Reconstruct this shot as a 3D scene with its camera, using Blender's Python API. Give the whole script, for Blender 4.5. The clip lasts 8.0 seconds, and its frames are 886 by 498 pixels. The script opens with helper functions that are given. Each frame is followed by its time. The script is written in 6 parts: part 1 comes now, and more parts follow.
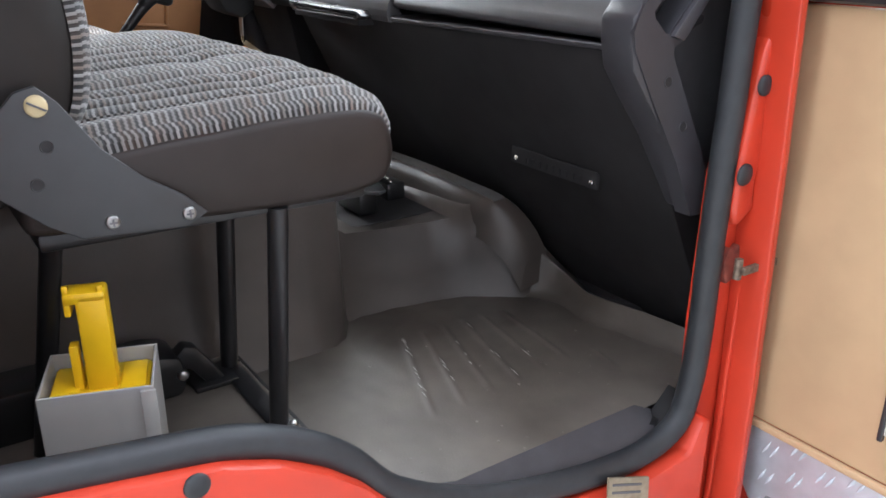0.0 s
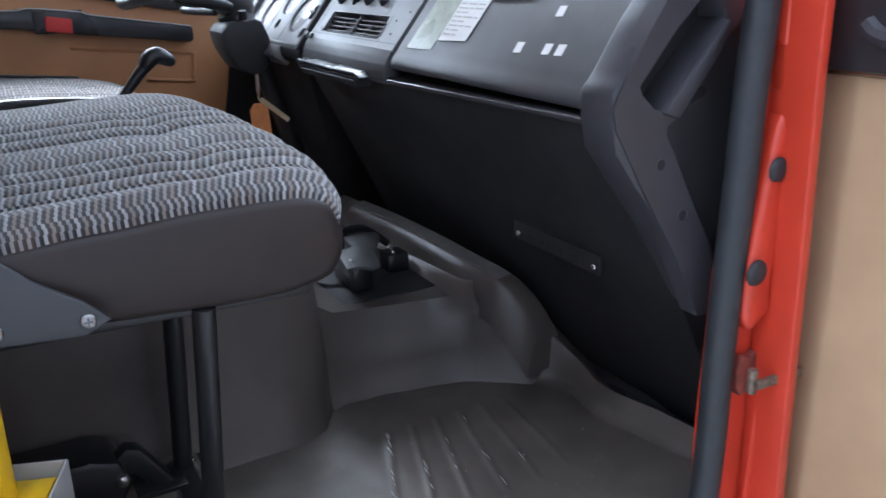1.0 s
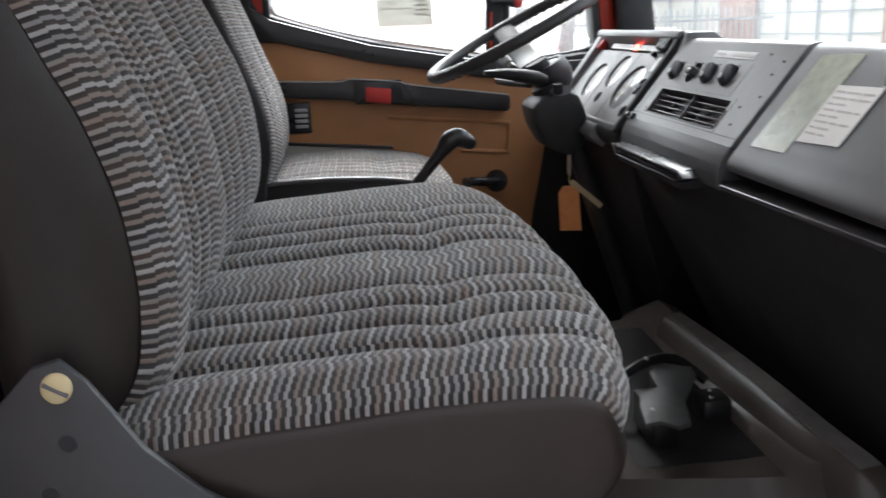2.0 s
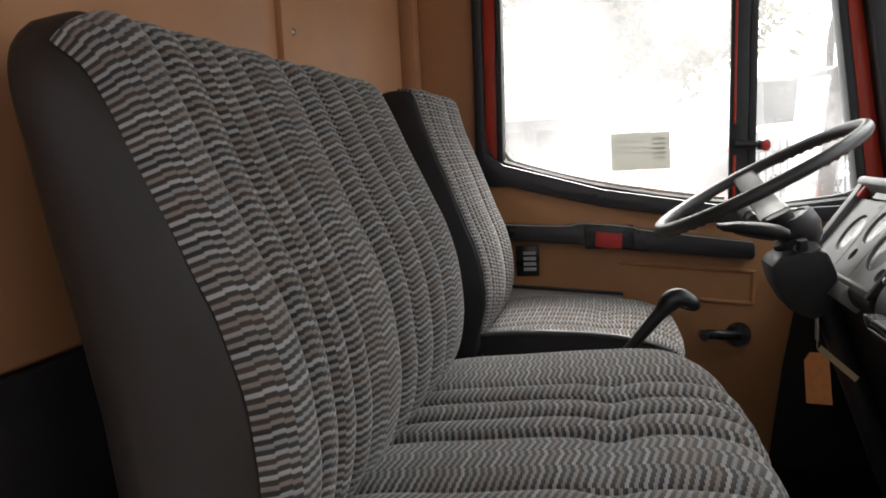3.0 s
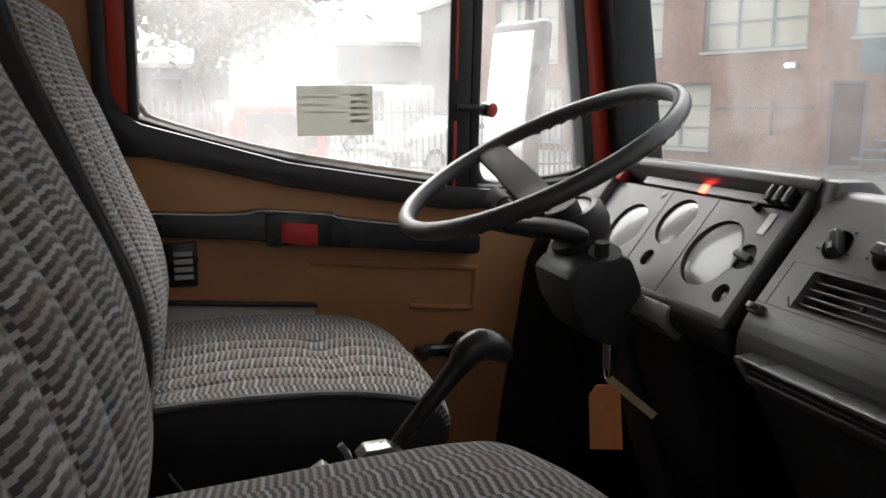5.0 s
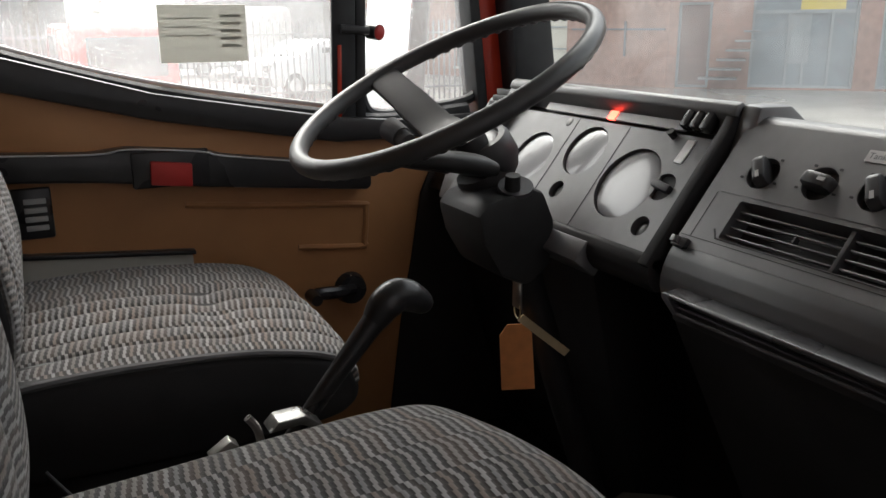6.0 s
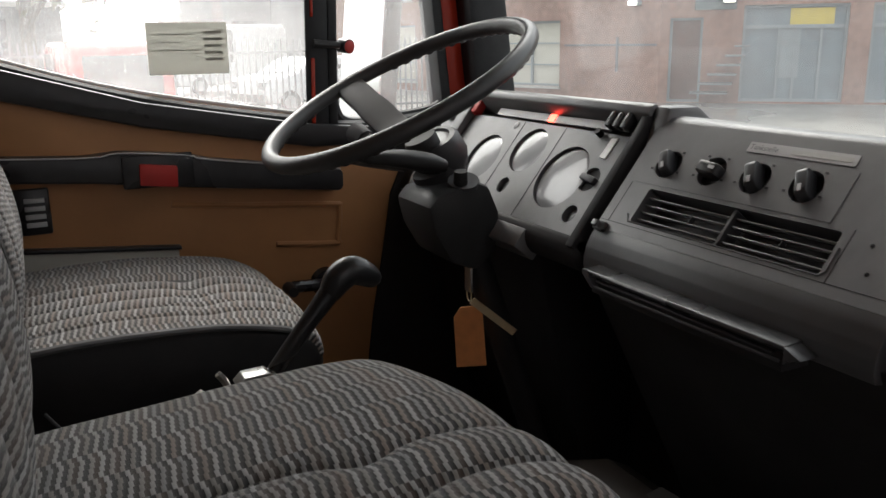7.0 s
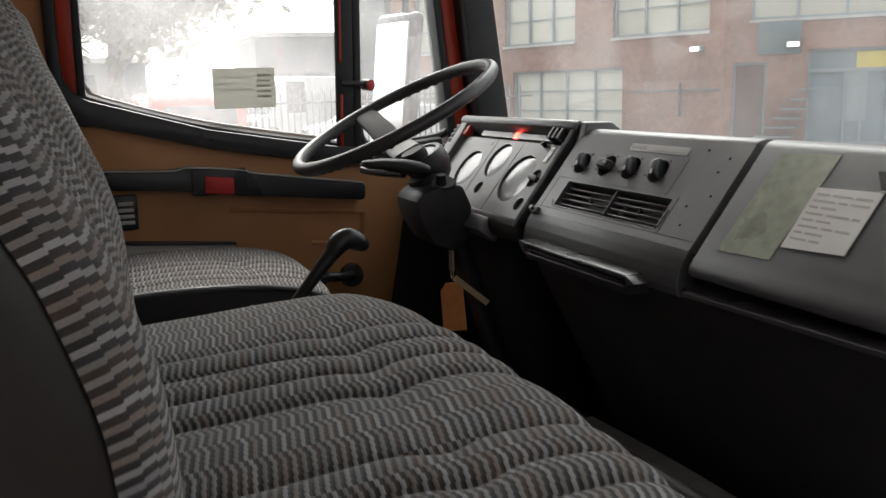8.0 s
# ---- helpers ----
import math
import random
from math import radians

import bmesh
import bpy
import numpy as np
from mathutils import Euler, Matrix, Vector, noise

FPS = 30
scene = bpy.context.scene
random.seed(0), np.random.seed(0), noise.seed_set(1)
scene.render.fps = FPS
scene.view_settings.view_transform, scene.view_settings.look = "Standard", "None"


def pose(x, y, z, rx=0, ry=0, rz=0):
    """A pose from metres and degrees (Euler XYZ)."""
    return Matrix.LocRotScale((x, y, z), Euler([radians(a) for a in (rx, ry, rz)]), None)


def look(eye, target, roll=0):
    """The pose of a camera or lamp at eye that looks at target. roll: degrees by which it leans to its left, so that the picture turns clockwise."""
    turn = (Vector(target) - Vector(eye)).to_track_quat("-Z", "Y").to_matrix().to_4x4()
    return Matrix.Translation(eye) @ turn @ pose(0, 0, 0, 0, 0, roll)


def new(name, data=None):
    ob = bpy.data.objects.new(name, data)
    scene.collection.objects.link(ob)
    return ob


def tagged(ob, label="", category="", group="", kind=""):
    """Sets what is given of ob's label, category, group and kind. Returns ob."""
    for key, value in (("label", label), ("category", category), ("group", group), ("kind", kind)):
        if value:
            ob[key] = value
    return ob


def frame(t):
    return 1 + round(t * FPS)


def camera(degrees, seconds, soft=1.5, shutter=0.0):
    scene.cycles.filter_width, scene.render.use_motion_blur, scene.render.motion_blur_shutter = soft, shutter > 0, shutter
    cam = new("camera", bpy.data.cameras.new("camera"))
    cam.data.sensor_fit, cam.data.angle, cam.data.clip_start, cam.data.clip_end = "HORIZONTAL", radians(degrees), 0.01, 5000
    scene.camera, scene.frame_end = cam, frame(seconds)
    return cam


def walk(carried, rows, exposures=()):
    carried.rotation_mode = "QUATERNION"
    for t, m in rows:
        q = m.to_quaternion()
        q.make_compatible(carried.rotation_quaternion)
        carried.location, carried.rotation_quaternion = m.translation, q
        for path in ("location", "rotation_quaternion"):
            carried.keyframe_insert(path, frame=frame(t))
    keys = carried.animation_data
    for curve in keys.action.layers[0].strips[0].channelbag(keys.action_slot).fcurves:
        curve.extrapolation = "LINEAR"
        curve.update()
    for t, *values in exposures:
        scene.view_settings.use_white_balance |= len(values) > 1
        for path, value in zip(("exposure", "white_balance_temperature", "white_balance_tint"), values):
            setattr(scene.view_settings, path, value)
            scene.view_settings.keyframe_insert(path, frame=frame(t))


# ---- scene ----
cam = camera(56.3, 8.0, shutter=0.2)
PATH = [
    (0, (-0.004, 0.024, 0.631), (1.062, 1.555, -0.089), 0.5),
    (0.5, (0.067, 0.045, 0.649), (1.163, 1.571, -0.038), -0.2),
    (0.8, (0.154, 0.059, 0.656), (1.183, 1.643, 0.001), -0.7),
    (1, (0.204, 0.077, 0.658), (1.122, 1.734, 0.017), -0.7),
    (1.2, (0.233, 0.117, 0.657), (1.026, 1.843, 0.032), -1.0),
    (1.5, (0.277, 0.224, 0.661), (0.89, 2.033, 0.067), -1.0),
    (1.8, (0.313, 0.310, 0.684), (0.730, 2.190, 0.144), -1.6),
    (2, (0.346, 0.354, 0.7), (0.542, 2.274, 0.176), -2.5),
    (2.2, (0.368, 0.384, 0.704), (0.396, 2.32, 0.203), -2.8),
    (3.3, (0.453, 0.444, 0.765), (-0.03, 2.378, 0.598), -3.0),
    (3.5, (0.459, 0.459, 0.761), (-0.039, 2.389, 0.593), -3.1),
    (4, (0.379, 0.578, 0.749), (0.1, 2.552, 0.592), -1.3),
    (4.2, (0.313, 0.684, 0.744), (0.282, 2.676, 0.570), -0.4),
    (4.5, (0.258, 0.821, 0.762), (0.547, 2.786, 0.528), 0.3),
    (5, (0.237, 1.039, 0.762), (0.81, 2.923, 0.411), -0.3),
    (5.2, (0.236, 1.109, 0.762), (0.898, 2.947, 0.336), -0.5),
    (6.3, (0.221, 1.146, 0.761), (1.091, 2.867, 0.23), -0.4),
    (6.5, (0.227, 1.109, 0.762), (1.088, 2.834, 0.229), -0.6),
    (6.8, (0.225, 1.046, 0.754), (1.086, 2.785, 0.261), -0.6),
    (7, (0.216, 0.997, 0.756), (1.084, 2.731, 0.265), -0.8),
    (7.5, (0.194, 0.822, 0.744), (1.021, 2.598, 0.339), -0.8),
    (8, (0.187, 0.59, 0.729), (0.918, 2.413, 0.352), -1.6),
]
EXPOSURES = [(0, 3.82, 6000, 10), (0.5, 3.64, 5450, 10), (1.0, 3.48, 5300, 10), (1.5, 3.34, 5650, 10), (2.2, 2.92, 6350, 10), (3.5, 2.52, 6700, 10), (4.5, 2.18, 6600, 10), (5.2, 2.15, 6600, 10), (6.5, 2.10, 6650, 10), (8.0, 2.06, 6650, 10)]
walk(cam, [(t, look(eye, target, roll)) for t, eye, target, roll in PATH], EXPOSURES)

# ---- world, sun, exposure ----
world = bpy.data.worlds.new("overcast")
scene.world = world
world.use_nodes = True
wn = world.node_tree
wn.nodes.clear()
w_out = wn.nodes.new("ShaderNodeOutputWorld")
w_bg = wn.nodes.new("ShaderNodeBackground")
w_hs = wn.nodes.new("ShaderNodeHueSaturation")
w_sky = wn.nodes.new("ShaderNodeTexSky")
w_sky.sky_type = 'NISHITA'
w_sky.sun_disc = False
w_sky.sun_elevation = radians(48)
w_sky.sun_rotation = radians(3)
w_sky.dust_density = 4.0
w_sky.air_density = 1.0
w_hs.inputs["Saturation"].default_value = 0.22
w_bg.inputs["Strength"].default_value = 0.15
wn.links.new(w_sky.outputs[0], w_hs.inputs["Color"])
wn.links.new(w_hs.outputs[0], w_bg.inputs["Color"])
wn.links.new(w_bg.outputs[0], w_out.inputs["Surface"])
sun_data = bpy.data.lights.new("sun", 'SUN')
sun_data.energy, sun_data.angle, sun_data.color = 0.6, radians(28), (1.0, 0.97, 0.93)
sun_ob = new("sun", sun_data)
sun_ob.matrix_world = look((0.5, 10.1, 11.2), (0, 0, 0))


# ---- materials ----
def mat(name, color, rough=0.5, metal=0.0, var=0.12, scale=30.0, bump=0.0, bscale=400.0, stain=0.0, coat=0.0, spec=0.5, dist=0.0006):
    m = bpy.data.materials.new(name)
    m.use_nodes = True
    nt = m.node_tree
    p = nt.nodes["Principled BSDF"]
    p.inputs["Roughness"].default_value = rough
    p.inputs["Metallic"].default_value = metal
    p.inputs["Coat Weight"].default_value = coat
    p.inputs["Specular IOR Level"].default_value = spec
    tc = nt.nodes.new("ShaderNodeTexCoord")
    n1 = nt.nodes.new("ShaderNodeTexNoise")
    n1.inputs["Scale"].default_value = scale
    n1.inputs["Detail"].default_value = 5
    n2 = nt.nodes.new("ShaderNodeTexNoise")
    n2.inputs["Scale"].default_value = scale * 0.13
    n2.inputs["Detail"].default_value = 3
    nt.links.new(tc.outputs["Object"], n1.inputs["Vector"])
    nt.links.new(tc.outputs["Object"], n2.inputs["Vector"])
    add = nt.nodes.new("ShaderNodeMath")
    add.operation = 'ADD'
    nt.links.new(n1.outputs["Fac"], add.inputs[0])
    nt.links.new(n2.outputs["Fac"], add.inputs[1])
    mr = nt.nodes.new("ShaderNodeMapRange")
    mr.inputs[1].default_value, mr.inputs[2].default_value = 0.7, 1.3
    mr.inputs[3].default_value, mr.inputs[4].default_value = 1 - var, 1 + var
    nt.links.new(add.outputs[0], mr.inputs[0])
    vm = nt.nodes.new("ShaderNodeVectorMath")
    vm.operation = 'SCALE'
    vm.inputs[0].default_value = color
    nt.links.new(mr.outputs[0], vm.inputs["Scale"])
    nt.links.new(vm.outputs[0], p.inputs["Base Color"])
    rr = nt.nodes.new("ShaderNodeMapRange")
    rr.inputs[1].default_value, rr.inputs[2].default_value = 0.3, 0.7
    rr.inputs[3].default_value, rr.inputs[4].default_value = max(0.02, rough - 0.08 - stain), min(1, rough + 0.08 + stain)
    nt.links.new(n2.outputs["Fac"], rr.inputs[0])
    nt.links.new(rr.outputs[0], p.inputs["Roughness"])
    if bump:
        n3 = nt.nodes.new("ShaderNodeTexNoise")
        n3.inputs["Scale"].default_value = bscale
        n3.inputs["Detail"].default_value = 2
        nt.links.new(tc.outputs["Object"], n3.inputs["Vector"])
        b = nt.nodes.new("ShaderNodeBump")
        b.inputs["Strength"].default_value = bump
        b.inputs["Distance"].default_value = dist
        nt.links.new(n3.outputs["Fac"], b.inputs["Height"])
        nt.links.new(b.outputs[0], p.inputs["Normal"])
    return m


def math_node(nt, op, a, b=None):
    n = nt.nodes.new("ShaderNodeMath")
    n.operation = op
    n.inputs[2].default_value = 0.4
    for i, v in enumerate((a, b)):
        if v is None:
            continue
        if isinstance(v, (int, float)):
            n.inputs[i].default_value = v
        else:
            nt.links.new(v, n.inputs[i])
    return n.outputs[0]


def ramp(nt, fac, stops, mode='CONSTANT'):
    r = nt.nodes.new("ShaderNodeValToRGB")
    r.color_ramp.interpolation = mode
    el = r.color_ramp.elements
    while len(el) < len(stops):
        el.new(0.5)
    for e, (pos, col) in zip(el, stops):
        e.position, e.color = pos, (*col, 1)
    nt.links.new(fac, r.inputs[0])
    return r.outputs[0]


def fabric_material():
    """Woven velour: stepped wavy bars of grey, slate and rust across the seat."""
    m = bpy.data.materials.new("woven_seat_cloth")
    m.use_nodes = True
    nt = m.node_tree
    p = nt.nodes["Principled BSDF"]
    p.inputs["Roughness"].default_value = 0.95
    p.inputs["Specular IOR Level"].default_value = 0.12
    p.inputs["Sheen Weight"].default_value = 0.25
    uv = nt.nodes.new("ShaderNodeUVMap")
    uv.uv_map = "UVMap"
    sp = nt.nodes.new("ShaderNodeSeparateXYZ")
    nt.links.new(uv.outputs[0], sp.inputs[0])
    u, v = sp.outputs[0], sp.outputs[1]
    def hashed(value, seed):
        w = nt.nodes.new("ShaderNodeTexWhiteNoise")
        w.noise_dimensions = '1D'
        nt.links.new(math_node(nt, 'ADD', value, seed), w.inputs["W"])
        return w.outputs["Value"]
    step = math_node(nt, 'FLOOR', math_node(nt, 'DIVIDE', v, 0.0086))
    turn = math_node(nt, 'FLOORED_MODULO', step, 5.0)
    shift = math_node(nt, 'MULTIPLY', math_node(nt, 'ABSOLUTE', math_node(nt, 'SUBTRACT', turn, 3.0)), 0.0013)
    u2 = math_node(nt, 'ADD', u, shift)
    bar = math_node(nt, 'FLOOR', math_node(nt, 'DIVIDE', u2, 0.0074))
    frac = math_node(nt, 'FRACT', math_node(nt, 'DIVIDE', u2, 0.0074))
    run = math_node(nt, 'FLOOR', math_node(nt, 'DIVIDE', step, 5.0))
    val = hashed(math_node(nt, 'ADD', bar, math_node(nt, 'MULTIPLY', run, 37.0)), 0.37)
    # pale strokes, every other one tinted, over a dark ground that turns rust in places
    other = math_node(nt, 'FLOORED_MODULO', bar, 2.0)
    pale = ramp(nt, val, [(0, (0.255, 0.249, 0.243)), (0.4, (0.222, 0.214, 0.207)), (0.75, (0.190, 0.174, 0.162))])
    tinted = ramp(nt, val, [(0, (0.160, 0.130, 0.112)), (0.28, (0.158, 0.146, 0.134)), (0.58, (0.166, 0.164, 0.164)), (0.80, (0.190, 0.178, 0.167))])
    deep = ramp(nt, val, [(0, (0.034, 0.029, 0.026)), (0.30, (0.030, 0.029, 0.029)), (0.55, (0.023, 0.021, 0.020)), (0.80, (0.046, 0.034, 0.028))])

    def choose(test, a, b):
        mx = nt.nodes.new("ShaderNodeMix")
        mx.data_type = 'RGBA'
        nt.links.new(test, mx.inputs["Factor"])
        nt.links.new(a, mx.inputs["A"])
        nt.links.new(b, mx.inputs["B"])
        return mx.outputs["Result"]
    last = choose(math_node(nt, 'GREATER_THAN', frac, 0.46), choose(math_node(nt, 'COMPARE', other, 1.0), pale, tinted), deep)
    ns = nt.nodes.new("ShaderNodeTexNoise")
    ns.inputs["Scale"].default_value = 900
    nt.links.new(uv.outputs[0], ns.inputs["Vector"])
    n2 = nt.nodes.new("ShaderNodeTexNoise")
    n2.inputs["Scale"].default_value = 7
    nt.links.new(uv.outputs[0], n2.inputs["Vector"])
    g = math_node(nt, 'ADD', math_node(nt, 'MULTIPLY', ns.outputs["Fac"], 0.5), math_node(nt, 'MULTIPLY', n2.outputs["Fac"], 0.5))
    g2 = math_node(nt, 'ADD', g, 0.52)
    vm = nt.nodes.new("ShaderNodeVectorMath")
    vm.operation = 'SCALE'
    nt.links.new(last, vm.inputs[0])
    nt.links.new(g2, vm.inputs["Scale"])
    nt.links.new(vm.outputs[0], p.inputs["Base Color"])
    h = math_node(nt, 'SINE', math_node(nt, 'MULTIPLY', frac, 6.28318))
    b = nt.nodes.new("ShaderNodeBump")
    b.inputs["Strength"].default_value = 0.5
    b.inputs["Distance"].default_value = 0.0008
    nt.links.new(math_node(nt, 'ADD', h, ns.outputs["Fac"]), b.inputs["Height"])
    nt.links.new(b.outputs[0], p.inputs["Normal"])
    return m


def glass_material(name, gloss=0.05, tint=(0.96, 0.98, 0.97), haze=0.0):
    """Clear sheet; gloss rises to grazing; haze is a film of damp that scatters the daylight, strengthened to add the
    overexposed veil over the view.
    """
    m = bpy.data.materials.new(name)
    m.use_nodes = True
    nt = m.node_tree
    nt.nodes.clear()
    o = nt.nodes.new("ShaderNodeOutputMaterial")
    t = nt.nodes.new("ShaderNodeBsdfTransparent")
    t.inputs[0].default_value = (*tint, 1)
    g = nt.nodes.new("ShaderNodeBsdfGlossy")
    g.inputs["Roughness"].default_value = 0.0
    base = t.outputs[0]
    if haze:
        d = nt.nodes.new("ShaderNodeBsdfTranslucent")
        d.inputs[0].default_value = (0.9, 0.9, 0.9, 1)
        tc = nt.nodes.new("ShaderNodeTexCoord")
        n = nt.nodes.new("ShaderNodeTexNoise")
        n.inputs["Scale"].default_value = 6
        n.inputs["Detail"].default_value = 6
        nt.links.new(tc.outputs["Object"], n.inputs["Vector"])
        mh = nt.nodes.new("ShaderNodeMixShader")
        nt.links.new(math_node(nt, 'MULTIPLY', n.outputs["Fac"], 2 * haze), mh.inputs[0])
        nt.links.new(base, mh.inputs[1])
        nt.links.new(d.outputs[0], mh.inputs[2])
        base = mh.outputs[0]
    mx = nt.nodes.new("ShaderNodeMixShader")
    lw = nt.nodes.new("ShaderNodeLayerWeight")
    lw.inputs[0].default_value = 0.5
    f5 = math_node(nt, 'POWER', lw.outputs["Facing"], 5.0)
    nt.links.new(math_node(nt, 'ADD', math_node(nt, 'MULTIPLY', f5, 0.6), gloss), mx.inputs[0])
    nt.links.new(base, mx.inputs[1])
    nt.links.new(g.outputs[0], mx.inputs[2])
    nt.links.new(mx.outputs[0], o.inputs[0])
    return m


def paper_material(name, color):
    """Thin sheet that lets daylight through from behind."""
    m = mat(name, color, 0.8, var=0.05, scale=20)
    nt = m.node_tree
    p = nt.nodes["Principled BSDF"]
    o = nt.nodes["Material Output"]
    t = nt.nodes.new("ShaderNodeBsdfTranslucent")
    t.inputs[0].default_value = (*color, 1)
    mx = nt.nodes.new("ShaderNodeMixShader")
    mx.inputs[0].default_value = 0.5
    nt.links.new(p.outputs[0], mx.inputs[1])
    nt.links.new(t.outputs[0], mx.inputs[2])
    nt.links.new(mx.outputs[0], o.inputs[0])
    return m


def emit_material(name, color, strength):
    m = bpy.data.materials.new(name)
    m.use_nodes = True
    p = m.node_tree.nodes["Principled BSDF"]
    p.inputs["Base Color"].default_value = (*color, 1)
    p.inputs["Emission Color"].default_value = (*color, 1)
    p.inputs["Emission Strength"].default_value = strength
    return m


CLOTH = fabric_material()
VINYL = mat("dark_brown_seat_vinyl", (0.0275, 0.0210, 0.0185), 0.50, var=0.15, scale=25, bump=0.25, bscale=900, stain=0.08, spec=0.32)
# seat vinyl again, with the shade on the backrest end put into colour
BACKVINYL = mat("shaded_brown_backrest_vinyl", (0.0175, 0.0145, 0.0130), 0.55, var=0.18, scale=25, bump=0.25, bscale=900, stain=0.08, spec=0.3)
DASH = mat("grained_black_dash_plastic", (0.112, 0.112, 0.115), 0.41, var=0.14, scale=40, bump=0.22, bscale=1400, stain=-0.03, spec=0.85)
PLASTIC = mat("smooth_black_plastic", (0.030, 0.030, 0.032), 0.32, var=0.2, scale=50, bump=0.08, bscale=900)
GREYPLASTIC = mat("charcoal_trim_plastic", (0.036, 0.034, 0.039), 0.5, var=0.15, scale=30, bump=0.2, bscale=1100)
KNEE = mat("dull_black_knee_board", (0.0205, 0.0195, 0.0205), 0.60, var=0.25, scale=20, bump=0.2, bscale=600, stain=0.1, spec=0.3)
RUBBER = mat("black_seal_rubber", (0.022, 0.024, 0.027), 0.55, var=0.2, scale=60, bump=0.1, bscale=500)
# same tan trim as TRIM, outdoor daylight put into a paler colour
TRIM2 = mat("daylit_tan_door_vinyl", (0.50, 0.34, 0.195), 0.5, var=0.08, scale=14, bump=0.35, bscale=700, stain=0.08)
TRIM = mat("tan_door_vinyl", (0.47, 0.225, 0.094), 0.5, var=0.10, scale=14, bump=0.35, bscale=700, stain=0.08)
REAR = mat("tan_rear_wall_board", (0.41, 0.195, 0.090), 0.6, var=0.08, scale=9, bump=0.2, bscale=500)
RED = mat("red_truck_paint", (0.50, 0.042, 0.018), 0.34, var=0.10, scale=16, coat=0.15, spec=0.4, bump=0.04, bscale=60, stain=0.06)
REDPL = mat("red_plastic", (0.50, 0.03, 0.025), 0.45, var=0.1, scale=40)
MAT = mat("worn_brown_rubber_mat", (0.106, 0.091, 0.076), 0.46, var=0.38, scale=9, bump=0.3, bscale=260, stain=0.06, spec=0.4)
HUMP = mat("glossy_dark_brown_hump_mat", (0.064, 0.054, 0.047), 0.40, var=0.35, scale=7, bump=0.25, bscale=220, stain=0.1)
SCREW = mat("dull_steel_screw", (0.30, 0.30, 0.29), 0.35, metal=0.9, var=0.2, scale=200)
TYPEPLATE = mat("aged_brass_type_plate", (0.30, 0.26, 0.18), 0.4, metal=0.3, var=0.3, scale=80)
LIP = mat("lit_mat_ridge_grey", (0.135, 0.13, 0.125), 0.5, var=0.25, scale=40, bump=0.2, bscale=300)
SILLMAT = mat("dusty_black_sill_mat", (0.040, 0.038, 0.042), 0.65, var=0.3, scale=22, bump=0.4, bscale=420)
BLACKSTEEL = mat("black_painted_steel", (0.012, 0.012, 0.013), 0.35, var=0.2, scale=30, bump=0.05, bscale=200)
BRACKET = mat("slate_coated_bracket", (0.034, 0.036, 0.038), 0.5, var=0.12, scale=25, bump=0.12, bscale=700)
CHROME = mat("bright_steel", (0.52, 0.51, 0.49), 0.30, metal=1.0, var=0.15, scale=80)
CORD = mat("pale_woven_cord", (0.16, 0.155, 0.15), 0.9, var=0.6, scale=260, bump=0.6, bscale=420)
# slats pale all over, light on their front edges put into the colour
SLAT = mat("edge_lit_slat_grey", (0.20, 0.20, 0.20), 0.35, var=0.1, scale=40)
# pale grey with the glint along edges put into its colour
BEAD = mat("pale_edge_glint_grey", (0.11, 0.11, 0.112), 0.22, var=0.2, scale=40)
PLATE = mat("worn_grey_steel_plate", (0.042, 0.044, 0.045), 0.45, var=0.3, scale=40, bump=0.15, bscale=120)
RUST = mat("rusty_steel", (0.20, 0.15, 0.11), 0.6, metal=0.5, var=0.5, scale=150)
BRASS = mat("yellowed_plastic_bolt_cap", (0.52, 0.44, 0.25), 0.4, var=0.1, scale=60)
GREYBOX = mat("pale_grey_box_plastic", (0.40, 0.40, 0.38), 0.5, var=0.06, scale=20, bump=0.1, bscale=500)
YELLOW = mat("yellow_plastic", (0.80, 0.50, 0.008), 0.35, var=0.06, scale=30, bump=0.05, bscale=300)
WHITE = mat("white_paper", (0.72, 0.72, 0.70), 0.8, var=0.05, scale=20)
GREENISH = mat("faded_green_film", (0.33, 0.36, 0.29), 0.3, var=0.28, scale=60, bump=0.3, bscale=90)
LABELGREY = mat("silver_label_film", (0.50, 0.50, 0.50), 0.35, var=0.05, scale=40)
NOTICE = paper_material("backlit_notice_paper", (0.60, 0.60, 0.565))
CRUMB = mat("pale_dirt", (0.17, 0.155, 0.135), 0.9, var=0.4, scale=300)
FAINT = mat("faint_grey_print", (0.46, 0.46, 0.44), 0.7, var=0.1)
GRIME = mat("rusty_grime_on_red", (0.20, 0.045, 0.03), 0.6, var=0.5, scale=60, bump=0.3, bscale=200)
NOTICEINK = paper_material("faded_notice_print", (0.56, 0.56, 0.525))
INK = mat("grey_print", (0.10, 0.10, 0.11), 0.7, var=0.1)
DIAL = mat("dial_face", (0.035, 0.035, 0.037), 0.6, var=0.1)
# opaque grey: the sky mirrored in the covers is put into the base colour
COVER = mat("sky_grey_gauge_cover", (0.16, 0.16, 0.165), 0.24, var=0.05, spec=0.7, coat=0.5)
TAPE = mat("glossy_white_tape", (0.80, 0.80, 0.79), 0.25, var=0.06, scale=120, bump=0.3, bscale=200, spec=1.0)
COLUMN = mat("satin_charcoal_housing", (0.050, 0.050, 0.053), 0.48, var=0.12, scale=40, bump=0.15, bscale=1200)
# darker copy of DASH: shade on passenger side and nose put into colour
PANEL = mat("shaded_black_dash_plastic", (0.052, 0.052, 0.055), 0.44, var=0.15, scale=30, bump=0.16, bscale=1400, stain=-0.03, spec=0.6)
